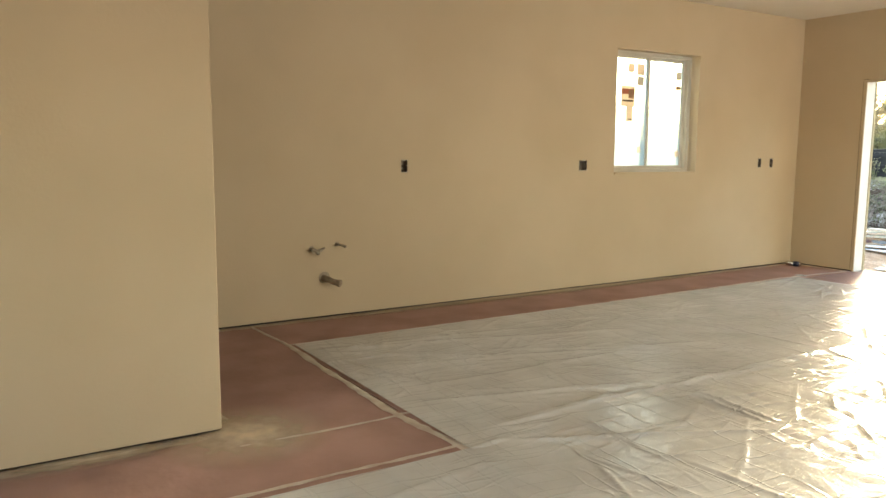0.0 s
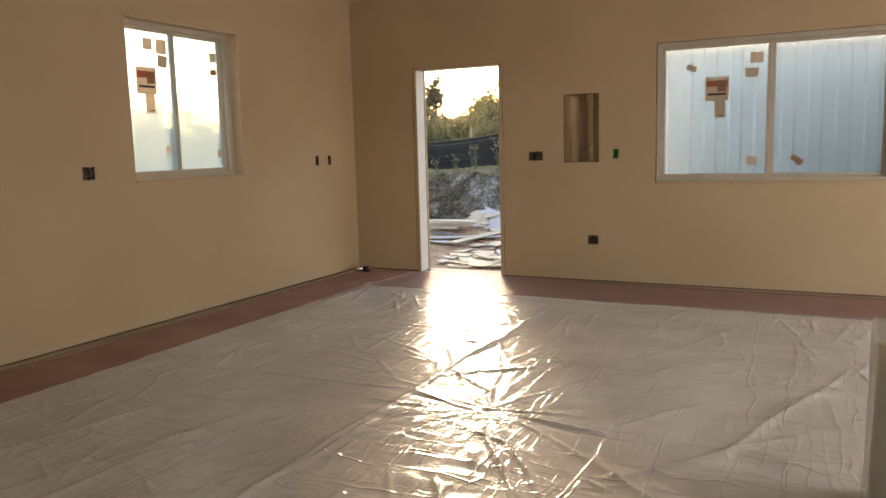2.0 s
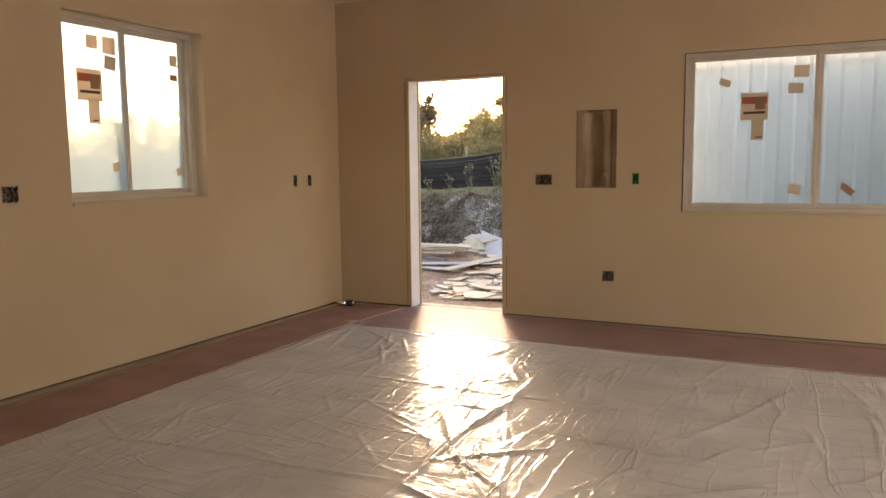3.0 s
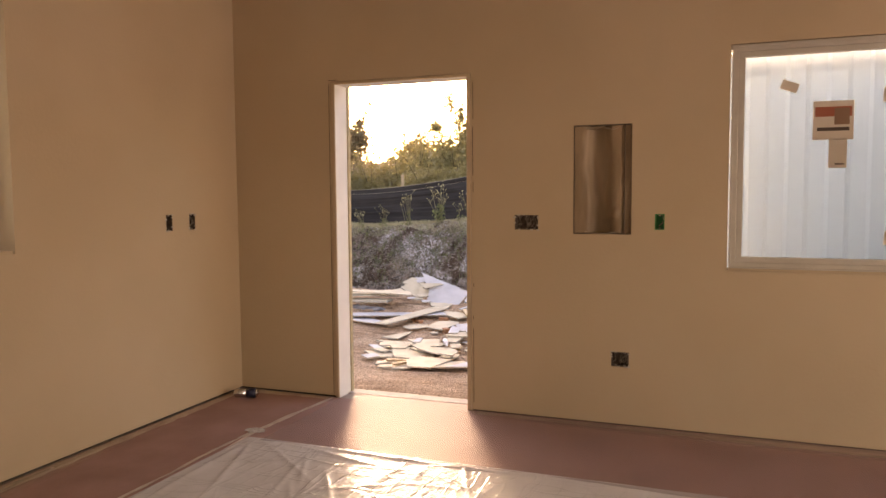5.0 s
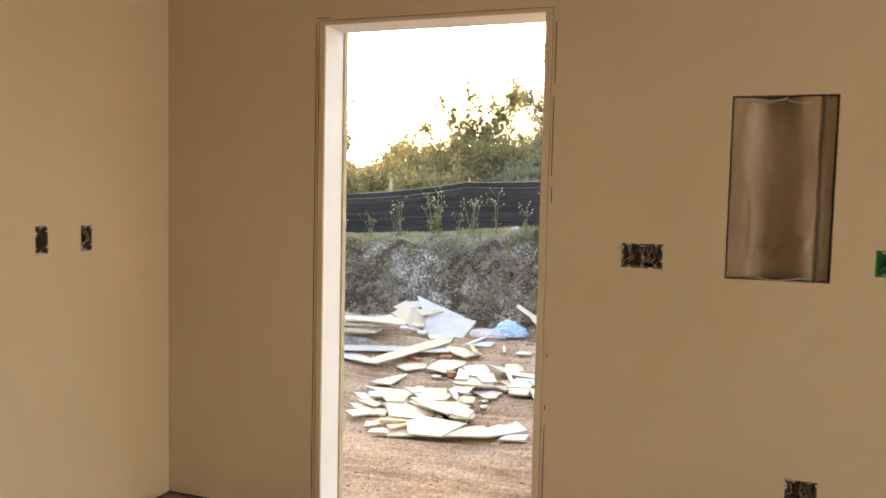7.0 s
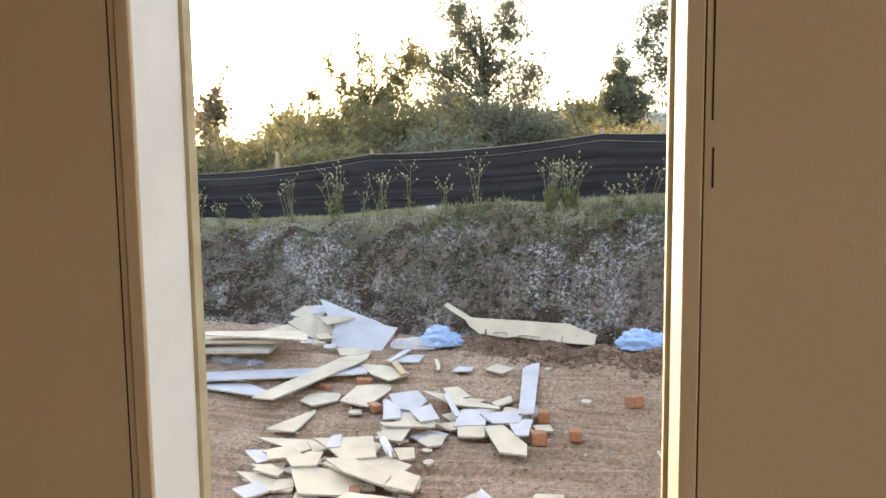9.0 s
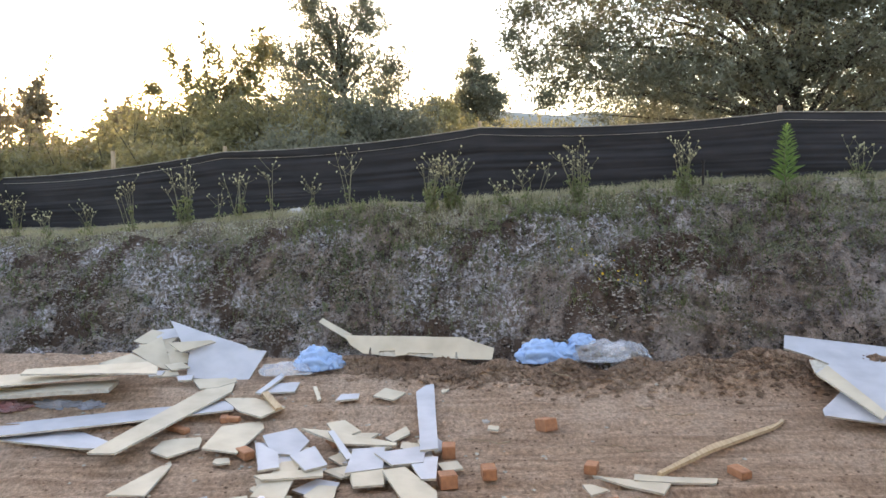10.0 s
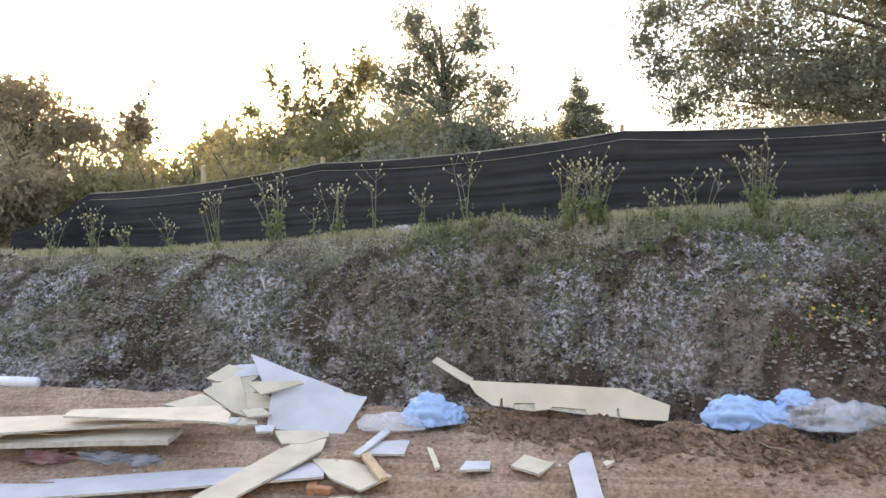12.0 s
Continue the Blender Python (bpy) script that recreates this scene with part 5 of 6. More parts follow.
scrap(11.55, 5.08, -0.25, 2, BOARD, ((-0.21, 0.16), (0.14, 0.14), (0.24, -0.10), (0.11, -0.14), (-0.28, -0.07)))
scrap(11.47, 5.41, -0.28, 0, BOARD, ((-0.09, 0.15), (0.08, 0.14), (0.19, -0.06), (0.07, -0.11), (-0.05, -0.13), (-0.20, 0.01)))
scrap(11.04, 5.44, -0.31, 0, BOARD, ((-0.21, 0.15), (0.25, -0.03), (0.19, -0.06), (-0.23, -0.06)))
scrap(11.27, 4.76, -0.27, 3, BOARD_GREY, ((0.15, 0.18), (0.14, 0.00), (-0.12, -0.28), (-0.17, 0.09)))
scrap(11.36, 4.73, -0.24, 8, BOARD_GREY, ((0.09, 0.17), (0.18, -0.02), (0.01, -0.13), (-0.16, -0.08), (-0.13, 0.07)))
scrap(10.85, 4.67, -0.25, 6, BOARD, ((-0.18, 0.12), (0.18, 0.03), (0.21, -0.09), (-0.21, -0.06)))
scrap(11.35, 4.34, -0.22, 5, BOARD, ((0.15, 0.33), (0.11, 0.14), (-0.08, -0.27), (-0.11, -0.26), (-0.07, 0.06)))
scrap(11.23, 4.40, -0.21, 8, BOARD_GREY, ((0.16, 0.09), (0.18, 0.06), (-0.15, -0.09), (-0.18, -0.06)))
scrap(11.51, 4.42, -0.21, 5, BOARD, ((0.08, 0.11), (0.12, 0.00), (-0.05, -0.12), (-0.15, 0.01)))
scrap(11.45, 4.07, -0.24, 0, BOARD, ((-0.04, 0.08), (0.15, -0.04), (0.01, -0.07), (-0.12, 0.03)))
scrap(11.10, 4.08, -0.26, 2, BOARD_GREY, ((-0.03, 0.29), (0.10, 0.11), (0.11, -0.21), (-0.07, -0.24), (-0.11, 0.05)))
scrap(10.92, 4.20, -0.28, 2, BOARD, ((0.04, 0.12), (0.12, -0.09), (-0.07, -0.11), (-0.10, 0.09)))
scrap(10.69, 3.96, -0.25, 3, BOARD, ((0.19, 0.17), (0.23, 0.05), (-0.04, -0.12), (-0.20, -0.13), (-0.18, 0.03)))
scrap(11.64, 3.90, -0.18, 3, BOARD_GREY, ((-0.55, 0.03), (0.42, 0.08), (0.66, -0.04), (-0.53, -0.07)))
scrap(11.26, 3.82, -0.24, 2, BOARD_GREY, ((0.17, 0.05), (-0.06, -0.07), (-0.11, 0.03)))
scrap(10.59, 5.28, -0.31, 2, BOARD, ((0.08, 0.30), (0.08, -0.10), (-0.04, -0.13), (-0.12, -0.07)))
scrap(10.47, 5.33, -0.32, 2, BOARD, ((0.01, 0.13), (0.10, -0.00), (-0.00, -0.12), (-0.10, -0.01)))
scrap(10.23, 5.30, -0.32, 0, BOARD, ((0.03, 0.14), (0.06, -0.05), (-0.04, -0.13), (-0.04, 0.04)))
scrap(10.33, 5.12, -0.31, 0, BOARD, ((0.05, 0.15), (0.08, -0.07), (-0.04, -0.12), (-0.09, 0.04)))
scrap(10.03, 5.23, -0.32, 1, BOARD, ((0.10, 0.23), (0.10, 0.12), (-0.01, -0.16), (-0.09, -0.18), (-0.10, -0.01)))
scrap(10.02, 4.86, -0.29, 2, BOARD, ((0.11, 0.27), (0.17, 0.14), (0.06, -0.16), (-0.04, -0.19), (-0.14, -0.16), (-0.17, 0.12)))
scrap(10.22, 4.71, -0.27, 2, BOARD, ((0.01, 0.27), (0.09, 0.16), (0.11, -0.14), (0.05, -0.25), (-0.18, -0.18), (-0.08, 0.14)))
scrap(10.03, 4.46, -0.28, 2, BOARD, ((-0.06, 0.08), (0.12, 0.10), (0.07, -0.09), (-0.05, -0.10), (-0.09, 0.01)))
scrap(10.55, 4.85, -0.29, 1, BOARD, ((0.03, 0.13), (0.16, 0.04), (0.07, -0.12), (-0.13, -0.12), (-0.13, 0.07)))
scrap(10.42, 5.45, -0.33, 0, BOARD_GREY, ((0.06, 0.13), (0.10, 0.00), (-0.04, -0.10), (-0.12, -0.04)))
scrap(10.59, 5.04, -0.29, 3, BOARD_GREY, ((0.06, 0.09), (0.10, -0.01), (-0.07, -0.07), (-0.10, -0.01)))
scrap(10.51, 4.57, -0.30, 0, WOOD, ((0.06, 0.09), (0.09, -0.05), (-0.07, -0.08), (-0.09, 0.04)))
scrap(9.59, 4.78, -0.31, 0, BOARD, ((0.02, 0.11), (0.08, 0.06), (0.11, -0.09), (-0.07, -0.12), (-0.13, 0.05)))
scrap(9.66, 4.59, -0.27, 2, BOARD, ((0.04, 0.19), (0.19, 0.11), (0.15, -0.24), (-0.18, -0.15), (-0.20, 0.08)))
scrap(9.69, 4.30, -0.28, 1, BOARD, ((-0.17, 0.14), (0.08, 0.04), (0.15, -0.08), (0.07, -0.10), (-0.12, 0.00)))
scrap(9.78, 4.09, -0.27, 1, BOARD_GREY, ((-0.25, 0.23), (0.10, 0.04), (0.08, -0.05), (0.22, -0.06), (0.03, -0.19), (-0.19, 0.04)))
scrap(9.68, 3.96, -0.28, 0, BOARD_GREY, ((-0.09, 0.09), (0.04, 0.07), (0.09, -0.08), (-0.05, -0.08)))
scrap(9.62, 4.80, -0.29, 0, WOOD, ((-0.06, 0.07), (0.10, -0.03), (0.06, -0.06), (-0.09, 0.03)))
scrap(9.77, 4.91, -0.30, 0, WOOD, ((0.01, 0.12), (0.04, -0.10), (0.00, -0.11), (-0.05, 0.09)))
scrap(9.95, 3.69, -0.29, 0, BOARD, ((-0.10, 0.10), (0.09, 0.06), (0.10, -0.09), (-0.09, -0.07)))
scrap(12.03, 4.44, -0.17, 0, BOARD_GREY, ((-0.09, 0.08), (0.06, 0.06), (0.09, -0.07), (-0.06, -0.07)))
scrap(12.03, 4.16, -0.16, 0, BOARD, ((-0.04, 0.11), (0.14, 0.04), (0.03, -0.11), (-0.14, -0.03)))
scrap(12.26, 5.02, -0.13, 4, BOARD_GREY, ((-0.18, 0.07), (0.22, -0.03), (0.16, -0.07), (-0.20, 0.03)))
scrap(12.24, 4.93, -0.15, 2, BOARD_GREY, ((-0.12, 0.12), (0.08, 0.07), (0.13, -0.10), (-0.10, -0.10)))
scrap(10.71, 3.03, -0.29, 0, BOARD, ((0.05, 0.05), (0.05, 0.00), (-0.02, -0.08), (-0.08, 0.03)))
scrap(10.72, 2.80, -0.28, 0, BOARD, ((0.13, 0.21), (-0.00, -0.17), (-0.12, -0.10), (-0.01, 0.06)))
scrap(10.77, 2.59, -0.28, 0, BOARD, ((0.07, 0.20), (0.00, -0.22), (-0.06, -0.19), (-0.01, 0.22)))
scrap(11.23, 2.10, -0.25, 0, WOOD, ((-0.40, 0.57), (-0.05, 0.16), (0.24, -0.35), (0.32, -0.41), (0.28, -0.41), (0.17, -0.30), (-0.13, 0.18), (-0.42, 0.55)))
scrap(12.07, 3.78, -0.15, 0, BOARD, ((-0.01, 0.03), (0.07, -0.02), (0.01, -0.03), (-0.07, 0.02)))
scrap(12.15, 4.68, -0.16, 0, BOARD, ((0.18, 0.06), (0.21, 0.04), (-0.18, -0.06), (-0.21, -0.04)))
scrap(12.17, 6.69, -0.03, 0, BOARD, ((-0.08, 1.25), (0.06, 1.25), (0.24, -0.61), (0.08, -0.70), (-0.15, 0.12), (-0.30, 0.9)))
scrap(12.19, 6.15, 0.02, 2, BOARD, ((-0.07, 0.57), (0.05, 0.59), (0.18, -0.22), (0.05, -0.34), (-0.11, -0.39), (-0.09, -0.21)))
scrap(12.15, 6.60, -0.09, 0, WOOD, ((-0.01, 0.38), (0.06, 0.28), (0.02, -0.44), (-0.04, -0.45), (-0.02, 0.23)))
scrap(12.18, 6.67, -0.13, 0, WOOD, ((0.08, 0.45), (-0.02, -0.41), (-0.08, -0.44), (0.02, 0.40)))
scrap(12.62, 6.19, -0.03, 14, BOARD, ((-0.02, 0.20), (0.13, 0.01), (-0.04, -0.21), (-0.06, -0.00)))
scrap(12.93, 6.07, 0.08, 32, BOARD, ((-0.03, 0.17), (0.10, 0.06), (0.02, -0.17), (-0.04, -0.15), (-0.06, 0.09)))
scrap(12.70, 5.54, 0.03, 34, BOARD_GREY, ((0.32, 0.42), (0.20, 0.16), (0.03, -0.24), (-0.01, -0.26), (-0.02, -0.40), (-0.32, -0.31), (-0.28, 0.15), (-0.01, 0.19), (0.09, 0.28)))
scrap(12.68, 5.81, -0.02, 34, BOARD, ((0.08, 0.11), (0.04, -0.06), (-0.06, -0.09), (-0.06, 0.05)))
scrap(12.68, 5.69, 0.08, 34, BOARD, ((0.02, 0.20), (0.04, -0.12), (0.02, -0.16), (-0.08, 0.08)))
scrap(12.70, 5.98, -0.02, 38, BOARD, ((0.07, 0.22), (0.21, 0.02), (-0.06, -0.12), (-0.12, -0.11), (-0.09, -0.02)))
scrap(12.35, 5.45, -0.14, 6, BOARD, ((0.07, 0.18), (0.10, -0.05), (0.02, -0.16), (-0.09, -0.05), (-0.10, 0.08)))
scrap(12.50, 3.92, 0.04, 52, BOARD, ((0.14, 0.61), (0.09, -0.28), (-0.01, -0.51), (-0.10, -0.49), (-0.09, -0.31), (-0.082, -0.24), (-0.03, -0.235), (-0.03, -0.225), (-0.080, -0.22), (-0.065, -0.06), (-0.035, -0.055), (-0.02, 0.13), (-0.035, 0.135), (-0.045, 0.22), (0.0, 0.225), (0.0, 0.34), (-0.03, 0.345), (-0.02, 0.40), (0.03, 0.405), (0.03, 0.415), (-0.018, 0.42), (-0.015, 0.46), (0.06, 0.56)))
scrap(11.86, 1.11, -0.07, 14, BOARD_GREY, ((0.62, 0.16), (0.41, -0.48), (0.20, -0.88), (-0.66, -0.32), (-0.56, 0.06), (-0.46, 0.38), (-0.39, 0.36), (-0.15, 0.11), (0.07, 0.19), (0.18, 0.04), (0.31, 0.13), (0.42, 0.25)))
scrap(11.58, 1.24, -0.08, 16, BOARD, ((0.22, 0.12), (0.32, 0.00), (-0.24, -0.09), (-0.30, -0.03)))
# flat plates in the two nearer piles
scrap(11.05, 4.23, -0.235, 2, BOARD_GREY, ((0.14, 0.09), (0.17, -0.09), (-0.12, -0.1), (-0.18, 0.1)))
scrap(11.05, 4.02, -0.225, 2, BOARD_GREY, ((0.06, 0.17), (0.14, -0.12), (-0.09, -0.11), (-0.11, 0.06)))
scrap(10.90, 3.90, -0.23, 2, BOARD_GREY, ((0.13, 0.1), (0.14, -0.07), (-0.14, -0.06), (-0.14, 0.02)))
scrap(10.82, 4.20, -0.25, 2, BOARD, ((0.06, 0.1), (0.12, -0.07), (-0.08, -0.09), (-0.1, 0.07)))
scrap(11.07, 4.78, -0.22, 2, BOARD_GREY, ((0.23, 0.11), (0.07, -0.04), (-0.14, -0.09), (-0.17, 0.02)))
scrap(11.02, 4.54, -0.215, 2, BOARD_GREY, ((0.05, 0.12), (0.18, -0.0), (-0.08, -0.11), (-0.15, -0.0)))
scrap(10.86, 4.62, -0.235, 2, BOARD, ((-0.01, 0.19), (0.09, -0.16), (-0.02, -0.18), (-0.06, 0.14)))
scrap(10.44, 4.90, -0.255, 2, BOARD, ((0.12, 0.25), (0.19, -0.11), (-0.12, -0.22), (-0.18, -0.03), (-0.01, 0.11)))
scrap(10.24, 5.09, -0.262, 2, BOARD, ((0.03, 0.13), (0.13, -0.07), (-0.07, -0.1), (-0.1, 0.04)))
scrap(10.08, 4.72, -0.235, 2, BOARD, ((0.11, 0.23), (0.15, 0.08), (-0.05, -0.2), (-0.17, -0.19), (-0.04, 0.07)))
scrap(10.41, 4.53, -0.26, 2, BOARD, ((0.07, 0.09), (0.09, -0.03), (-0.06, -0.07), (-0.1, 0.01)))
scrap(10.34, 5.27, -0.27, 2, BOARD, ((0.02, 0.11), (0.11, -0.02), (-0.02, -0.14), (-0.11, 0.04)))
scrap(9.94, 4.42, -0.225, 2, BOARD, ((-0.06, 0.1), (0.13, 0.04), (0.06, -0.07), (-0.12, -0.07)))
scrap(10.13, 5.25, -0.29, 2, BOARD, ((-0.01, 0.11), (0.08, 0.04), (-0.0, -0.08), (-0.07, -0.07)))
scrap(10.52, 5.00, -0.25, 2, BOARD_GREY, ((-0.11, 0.02), (0.08, 0.05), (0.11, -0.01), (-0.08, -0.06)))
# smaller pieces in the heap by the bank
scrap(12.52, 5.78, -0.05, 20, BOARD, ((0.02, 0.09), (0.05, -0.03), (-0.02, -0.11), (-0.05, 0.02)))
scrap(12.44, 5.90, -0.08, 12, BOARD_GREY, ((0.03, 0.06), (0.04, -0.05), (-0.03, -0.05), (-0.05, 0.04)))
scrap(12.96, 5.98, 0.10, 30, BOARD_GREY, ((0.05, 0.16), (0.08, -0.06), (-0.02, -0.14), (-0.06, 0.06)))
scrap(12.78, 6.02, 0.03, 30, BOARD, ((0.05, 0.15), (0.08, -0.10), (-0.03, -0.17), (-0.07, 0.08)))
scrap(12.46, 5.83, -0.09, 10, BOARD, ((0.04, 0.10), (0.05, -0.06), (-0.03, -0.10), (-0.06, 0.05)))
scrap(12.40, 5.68, -0.11, 8, BOARD_GREY, ((0.03, 0.07), (0.05, -0.05), (-0.04, -0.06), (-0.05, 0.03)))
scrap(12.44, 6.32, -0.06, 6, BOARD, ((0.06, 0.32), (0.08, -0.18), (-0.02, -0.25), (-0.06, 0.20)))

# small shards scattered over the nearer pile
rng = np.random.default_rng(91)
for _ in range(70):
    x, y = rng.normal(10.1, 0.32), rng.normal(4.75, 0.30)
    if rng.uniform() < 0.4:
        x, y = rng.normal(11.1, 0.2), rng.normal(4.3, 0.35)
    r, k = rng.uniform(0.035, 0.12), rng.integers(3, 6)
    turn = rng.uniform(0, math.tau)
    scrap(x, y, float(ground_height(x, y)) + rng.uniform(0.004, 0.03), rng.uniform(-2, 4), BOARD if rng.uniform() < 0.75 else BOARD_GREY, [(r * rng.uniform(0.6, 1.3) * math.cos(turn + j * math.tau / k), r * rng.uniform(0.6, 1.3) * math.sin(turn + j * math.tau / k)) for j in range(k)])
# boards stacked at the foot of the bank
scrap(12.10, 6.55, -0.10, 0, BOARD, ((0.10, 0.55), (0.16, -0.45), (-0.06, -0.47), (-0.12, 0.5)), 0.03)
scrap(13.05, 4.66, 0.10, 40, BOARD, ((0.07, 0.14), (0.11, 0.11), (-0.07, -0.14), (-0.11, -0.10)))
scrap(11.95, 4.95, -0.16, 3, WOOD, ((0.14, 0.10), (0.17, 0.06), (-0.14, -0.10), (-0.17, -0.06)))


def wood_block(x, y, long, wide, high, turn, tilt, label):
    long, wide, high = long * 0.85, wide * 0.85, high * 0.85
    t = thing("wood_block", (x, y, float(ground_height(x, y)) + 0.0), label, "wood block", "wood blocks in the yard", turn)
    t.matrix_world = pose(x, y, float(ground_height(x, y)) + 0.004 + abs(math.sin(radians(tilt))) * long * 0.3, 0, tilt, turn)
    boxes("block", WOOD_END, [(-long / 2, long / 2, -wide / 2, wide / 2, 0, high)], t, bevel=0.004)
    boxes("end_grain", WOOD_END, [(-long / 2 - 0.002, -long / 2, -wide / 2 + 0.005, wide / 2 - 0.005, 0.005, high - 0.005)], t, "rough end grain")
    return t


for row in [(11.50, 3.16, 0.15, 0.10, 0.09, 25, 14), (10.87, 3.56, 0.11, 0.09, 0.075, 5, 0), (10.84, 2.23, 0.14, 0.08, 0.05, 20, 0), (10.92, 3.0, 0.13, 0.08, 0.06, -20, 6), (10.48, 2.97, 0.13, 0.10, 0.06, 15, 0), (10.80, 3.78, 0.12, 0.11, 0.09, 10, 6), (11.18, 3.77, 0.10, 0.09, 0.09, 0, 0), (11.30, 4.97, 0.14, 0.08, 0.06, 40, 0), (11.40, 4.45, 0.16, 0.09, 0.05, 30, 0), (9.95, 4.70, 0.12, 0.07, 0.05, 15, 0)]:
    wood_block(*row, "cut orange-brown wood block lying in the dirt")
for row in [(11.72, 5.52, 0.26, 0.06, 0.04, 55, 0), (11.84, 5.24, 0.12, 0.06, 0.05, 10, 0), (11.80, 5.17, 0.10, 0.05, 0.04, 80, 0)]:
    wood_block(*row, "short sawn lumber offcut lying in the dirt")

TUBEWHITE = material("white_tube_plastic", (0.75, 0.74, 0.78), 0.4, (0.66, 0.64, 0.70), 20.0, 3.0)
tube = thing("caulk_tube", (10.46, 4.66, -0.225), "white caulk tube with a nozzle lying on drywall scraps", "tube", turn=205)
bm = bmesh.new()
add_tube(bm, [Vector((-0.1, 0, 0)), Vector((0.1, 0, 0))], 0.024, 18)
part("tube_body", bm, TUBEWHITE, tube, smooth=True)
bm = bmesh.new()
add_tube(bm, [Vector((0.1, 0, 0)), Vector((0.105, 0, 0)), Vector((0.165, 0, -0.01))], [0.02, 0.009, 0.004], 12)
part("nozzle", bm, TUBEWHITE, tube)

bm = bmesh.new()
z9 = float(ground_height(13.05, 8.2))
add_tube(bm, [Vector((0, -0.85, 0)), Vector((0, 0.9, 0))], 0.035, 18)
pvc = part("pvc_pipe", bm, TUBEWHITE, None, smooth=True)
pvc.matrix_world = pose(13.05, 8.3, 0.02, 0, 0, -6)
tagged(pvc, "white plastic pipe lying at the foot of the bank", "pipe")

BLUEFILM = film_material("pale_blue_film", (0.40, 0.58, 0.90), 0.72, 0.25, 0.4, (1, 1, 1))
WHITEFILM = film_material("pale_clear_film", (0.82, 0.84, 0.90), 0.30, 0.18, 0.8, (1, 1, 1))
for film in (BLUEFILM, WHITEFILM):
    crinkled(film, 9.0, 0.9)


def plastic_bag(x, y, z, lumps_, label, turn=0.0):
    t = thing("plastic_bag", (x, y, z), label, "plastic bag", "plastic bags at the bank", turn)
    for k, (dx, dy, dz, rx, ry, rz, mat, tag) in enumerate(lumps_):
        crumple("crumpled_film", (dx, dy, dz), rx, ry, rz, mat, 11 + k * 3 + x, t, tag, 5, 0.20, True)
    return t


plastic_bag(12.42, 2.75, -0.02, [(0, 0.33, 0.0, 0.12, 0.17, 0.135, BLUEFILM, "blue film"), (0, 0.18, 0.0, 0.10, 0.13, 0.10, BLUEFILM, "blue film"), (0.03, 0.02, 0.10, 0.05, 0.09, 0.07, BLUEFILM, "blue film"), (0, -0.10, 0.0, 0.11, 0.22, 0.12, WHITEFILM, "clear film"), (-0.01, -0.30, -0.01, 0.10, 0.17, 0.12, WHITEFILM, "clear film")], "crumpled blue and clear plastic film on loose dirt")
plastic_bag(12.58, 4.75, -0.08, [(0, 0, 0.0, 0.10, 0.15, 0.15, BLUEFILM, "blue film"), (-0.08, 0.2, -0.02, 0.09, 0.2, 0.07, WHITEFILM, "clear film"), (0, -0.13, 0.0, 0.07, 0.08, 0.09, BLUEFILM, "blue film")], "crumpled pale blue plastic film beside a drywall board")
RAG = material("dull_red_cloth", (0.20, 0.07, 0.07), 0.9, (0.30, 0.22, 0.22), 8.0, 5.0, bump=0.4)
GREYRAG = material("grey_flashing", (0.30, 0.30, 0.33), 0.6, (0.20, 0.20, 0.22), 8.0, 5.0, bump=0.3)
tagged(crumple("rag", (12.05, 6.78, -0.19), 0.06, 0.12, 0.05, RAG, 5.0, rough=0.5), "crumpled dull red rag in the dirt", "rag")
tagged(crumple("metal_flashing", (12.08, 6.45, -0.19), 0.05, 0.14, 0.04, GREYRAG, 6.0, rough=0.5), "bent grey flashing strip in the dirt", "flashing")
tagged(crumple("metal_flashing", (12.06, 6.22, -0.19), 0.05, 0.10, 0.03, GREYRAG, 8.0, rough=0.5), "bent grey flashing strip in the dirt", "flashing")

# ---- stakes and pipe stub beyond the crest ----
for x, y, zt, label in [(17.1, 8.1, 1.72, "pale wooden survey stake behind the fence"), (14.0, 1.35, 1.40, "short black riser pipe on the crest")]:
    zb = float(ground_height(x, y)) - 0.1
    bm = bmesh.new()
    if "stake" in label:
        add_box(bm, -0.02, 0.02, -0.025, 0.025, 0, zt - zb, bevel=0.003)
        ob = part("survey_stake", bm, STAKE)
    else:
        add_tube(bm, [Vector((0, 0, 0)), Vector((0, 0, zt - zb - 0.03)), Vector((0, 0, zt - zb - 0.025)), Vector((0, 0, zt - zb))], [0.012, 0.012, 0.02, 0.02], 12)
        ob = part("riser_pipe", bm, DARK)
    ob.matrix_world = pose(x, y, zb, 0, 3 if "stake" in label else 0, 0)
    tagged(ob, label, "stake" if "stake" in label else "pipe")

# ---- weeds on the crest ----
STEM = leaf_material("dry_green_stem", (0.19, 0.175, 0.10), (0.24, 0.21, 0.13), (0.18, 0.17, 0.08))
HEAD = leaf_material("pale_seed_head", (0.42, 0.40, 0.22), (0.50, 0.46, 0.30), (0.5, 0.45, 0.2))
WEEDLEAF = leaf_material("weed_leaves", (0.14, 0.16, 0.06), (0.18, 0.19, 0.085), (0.18, 0.21, 0.06))


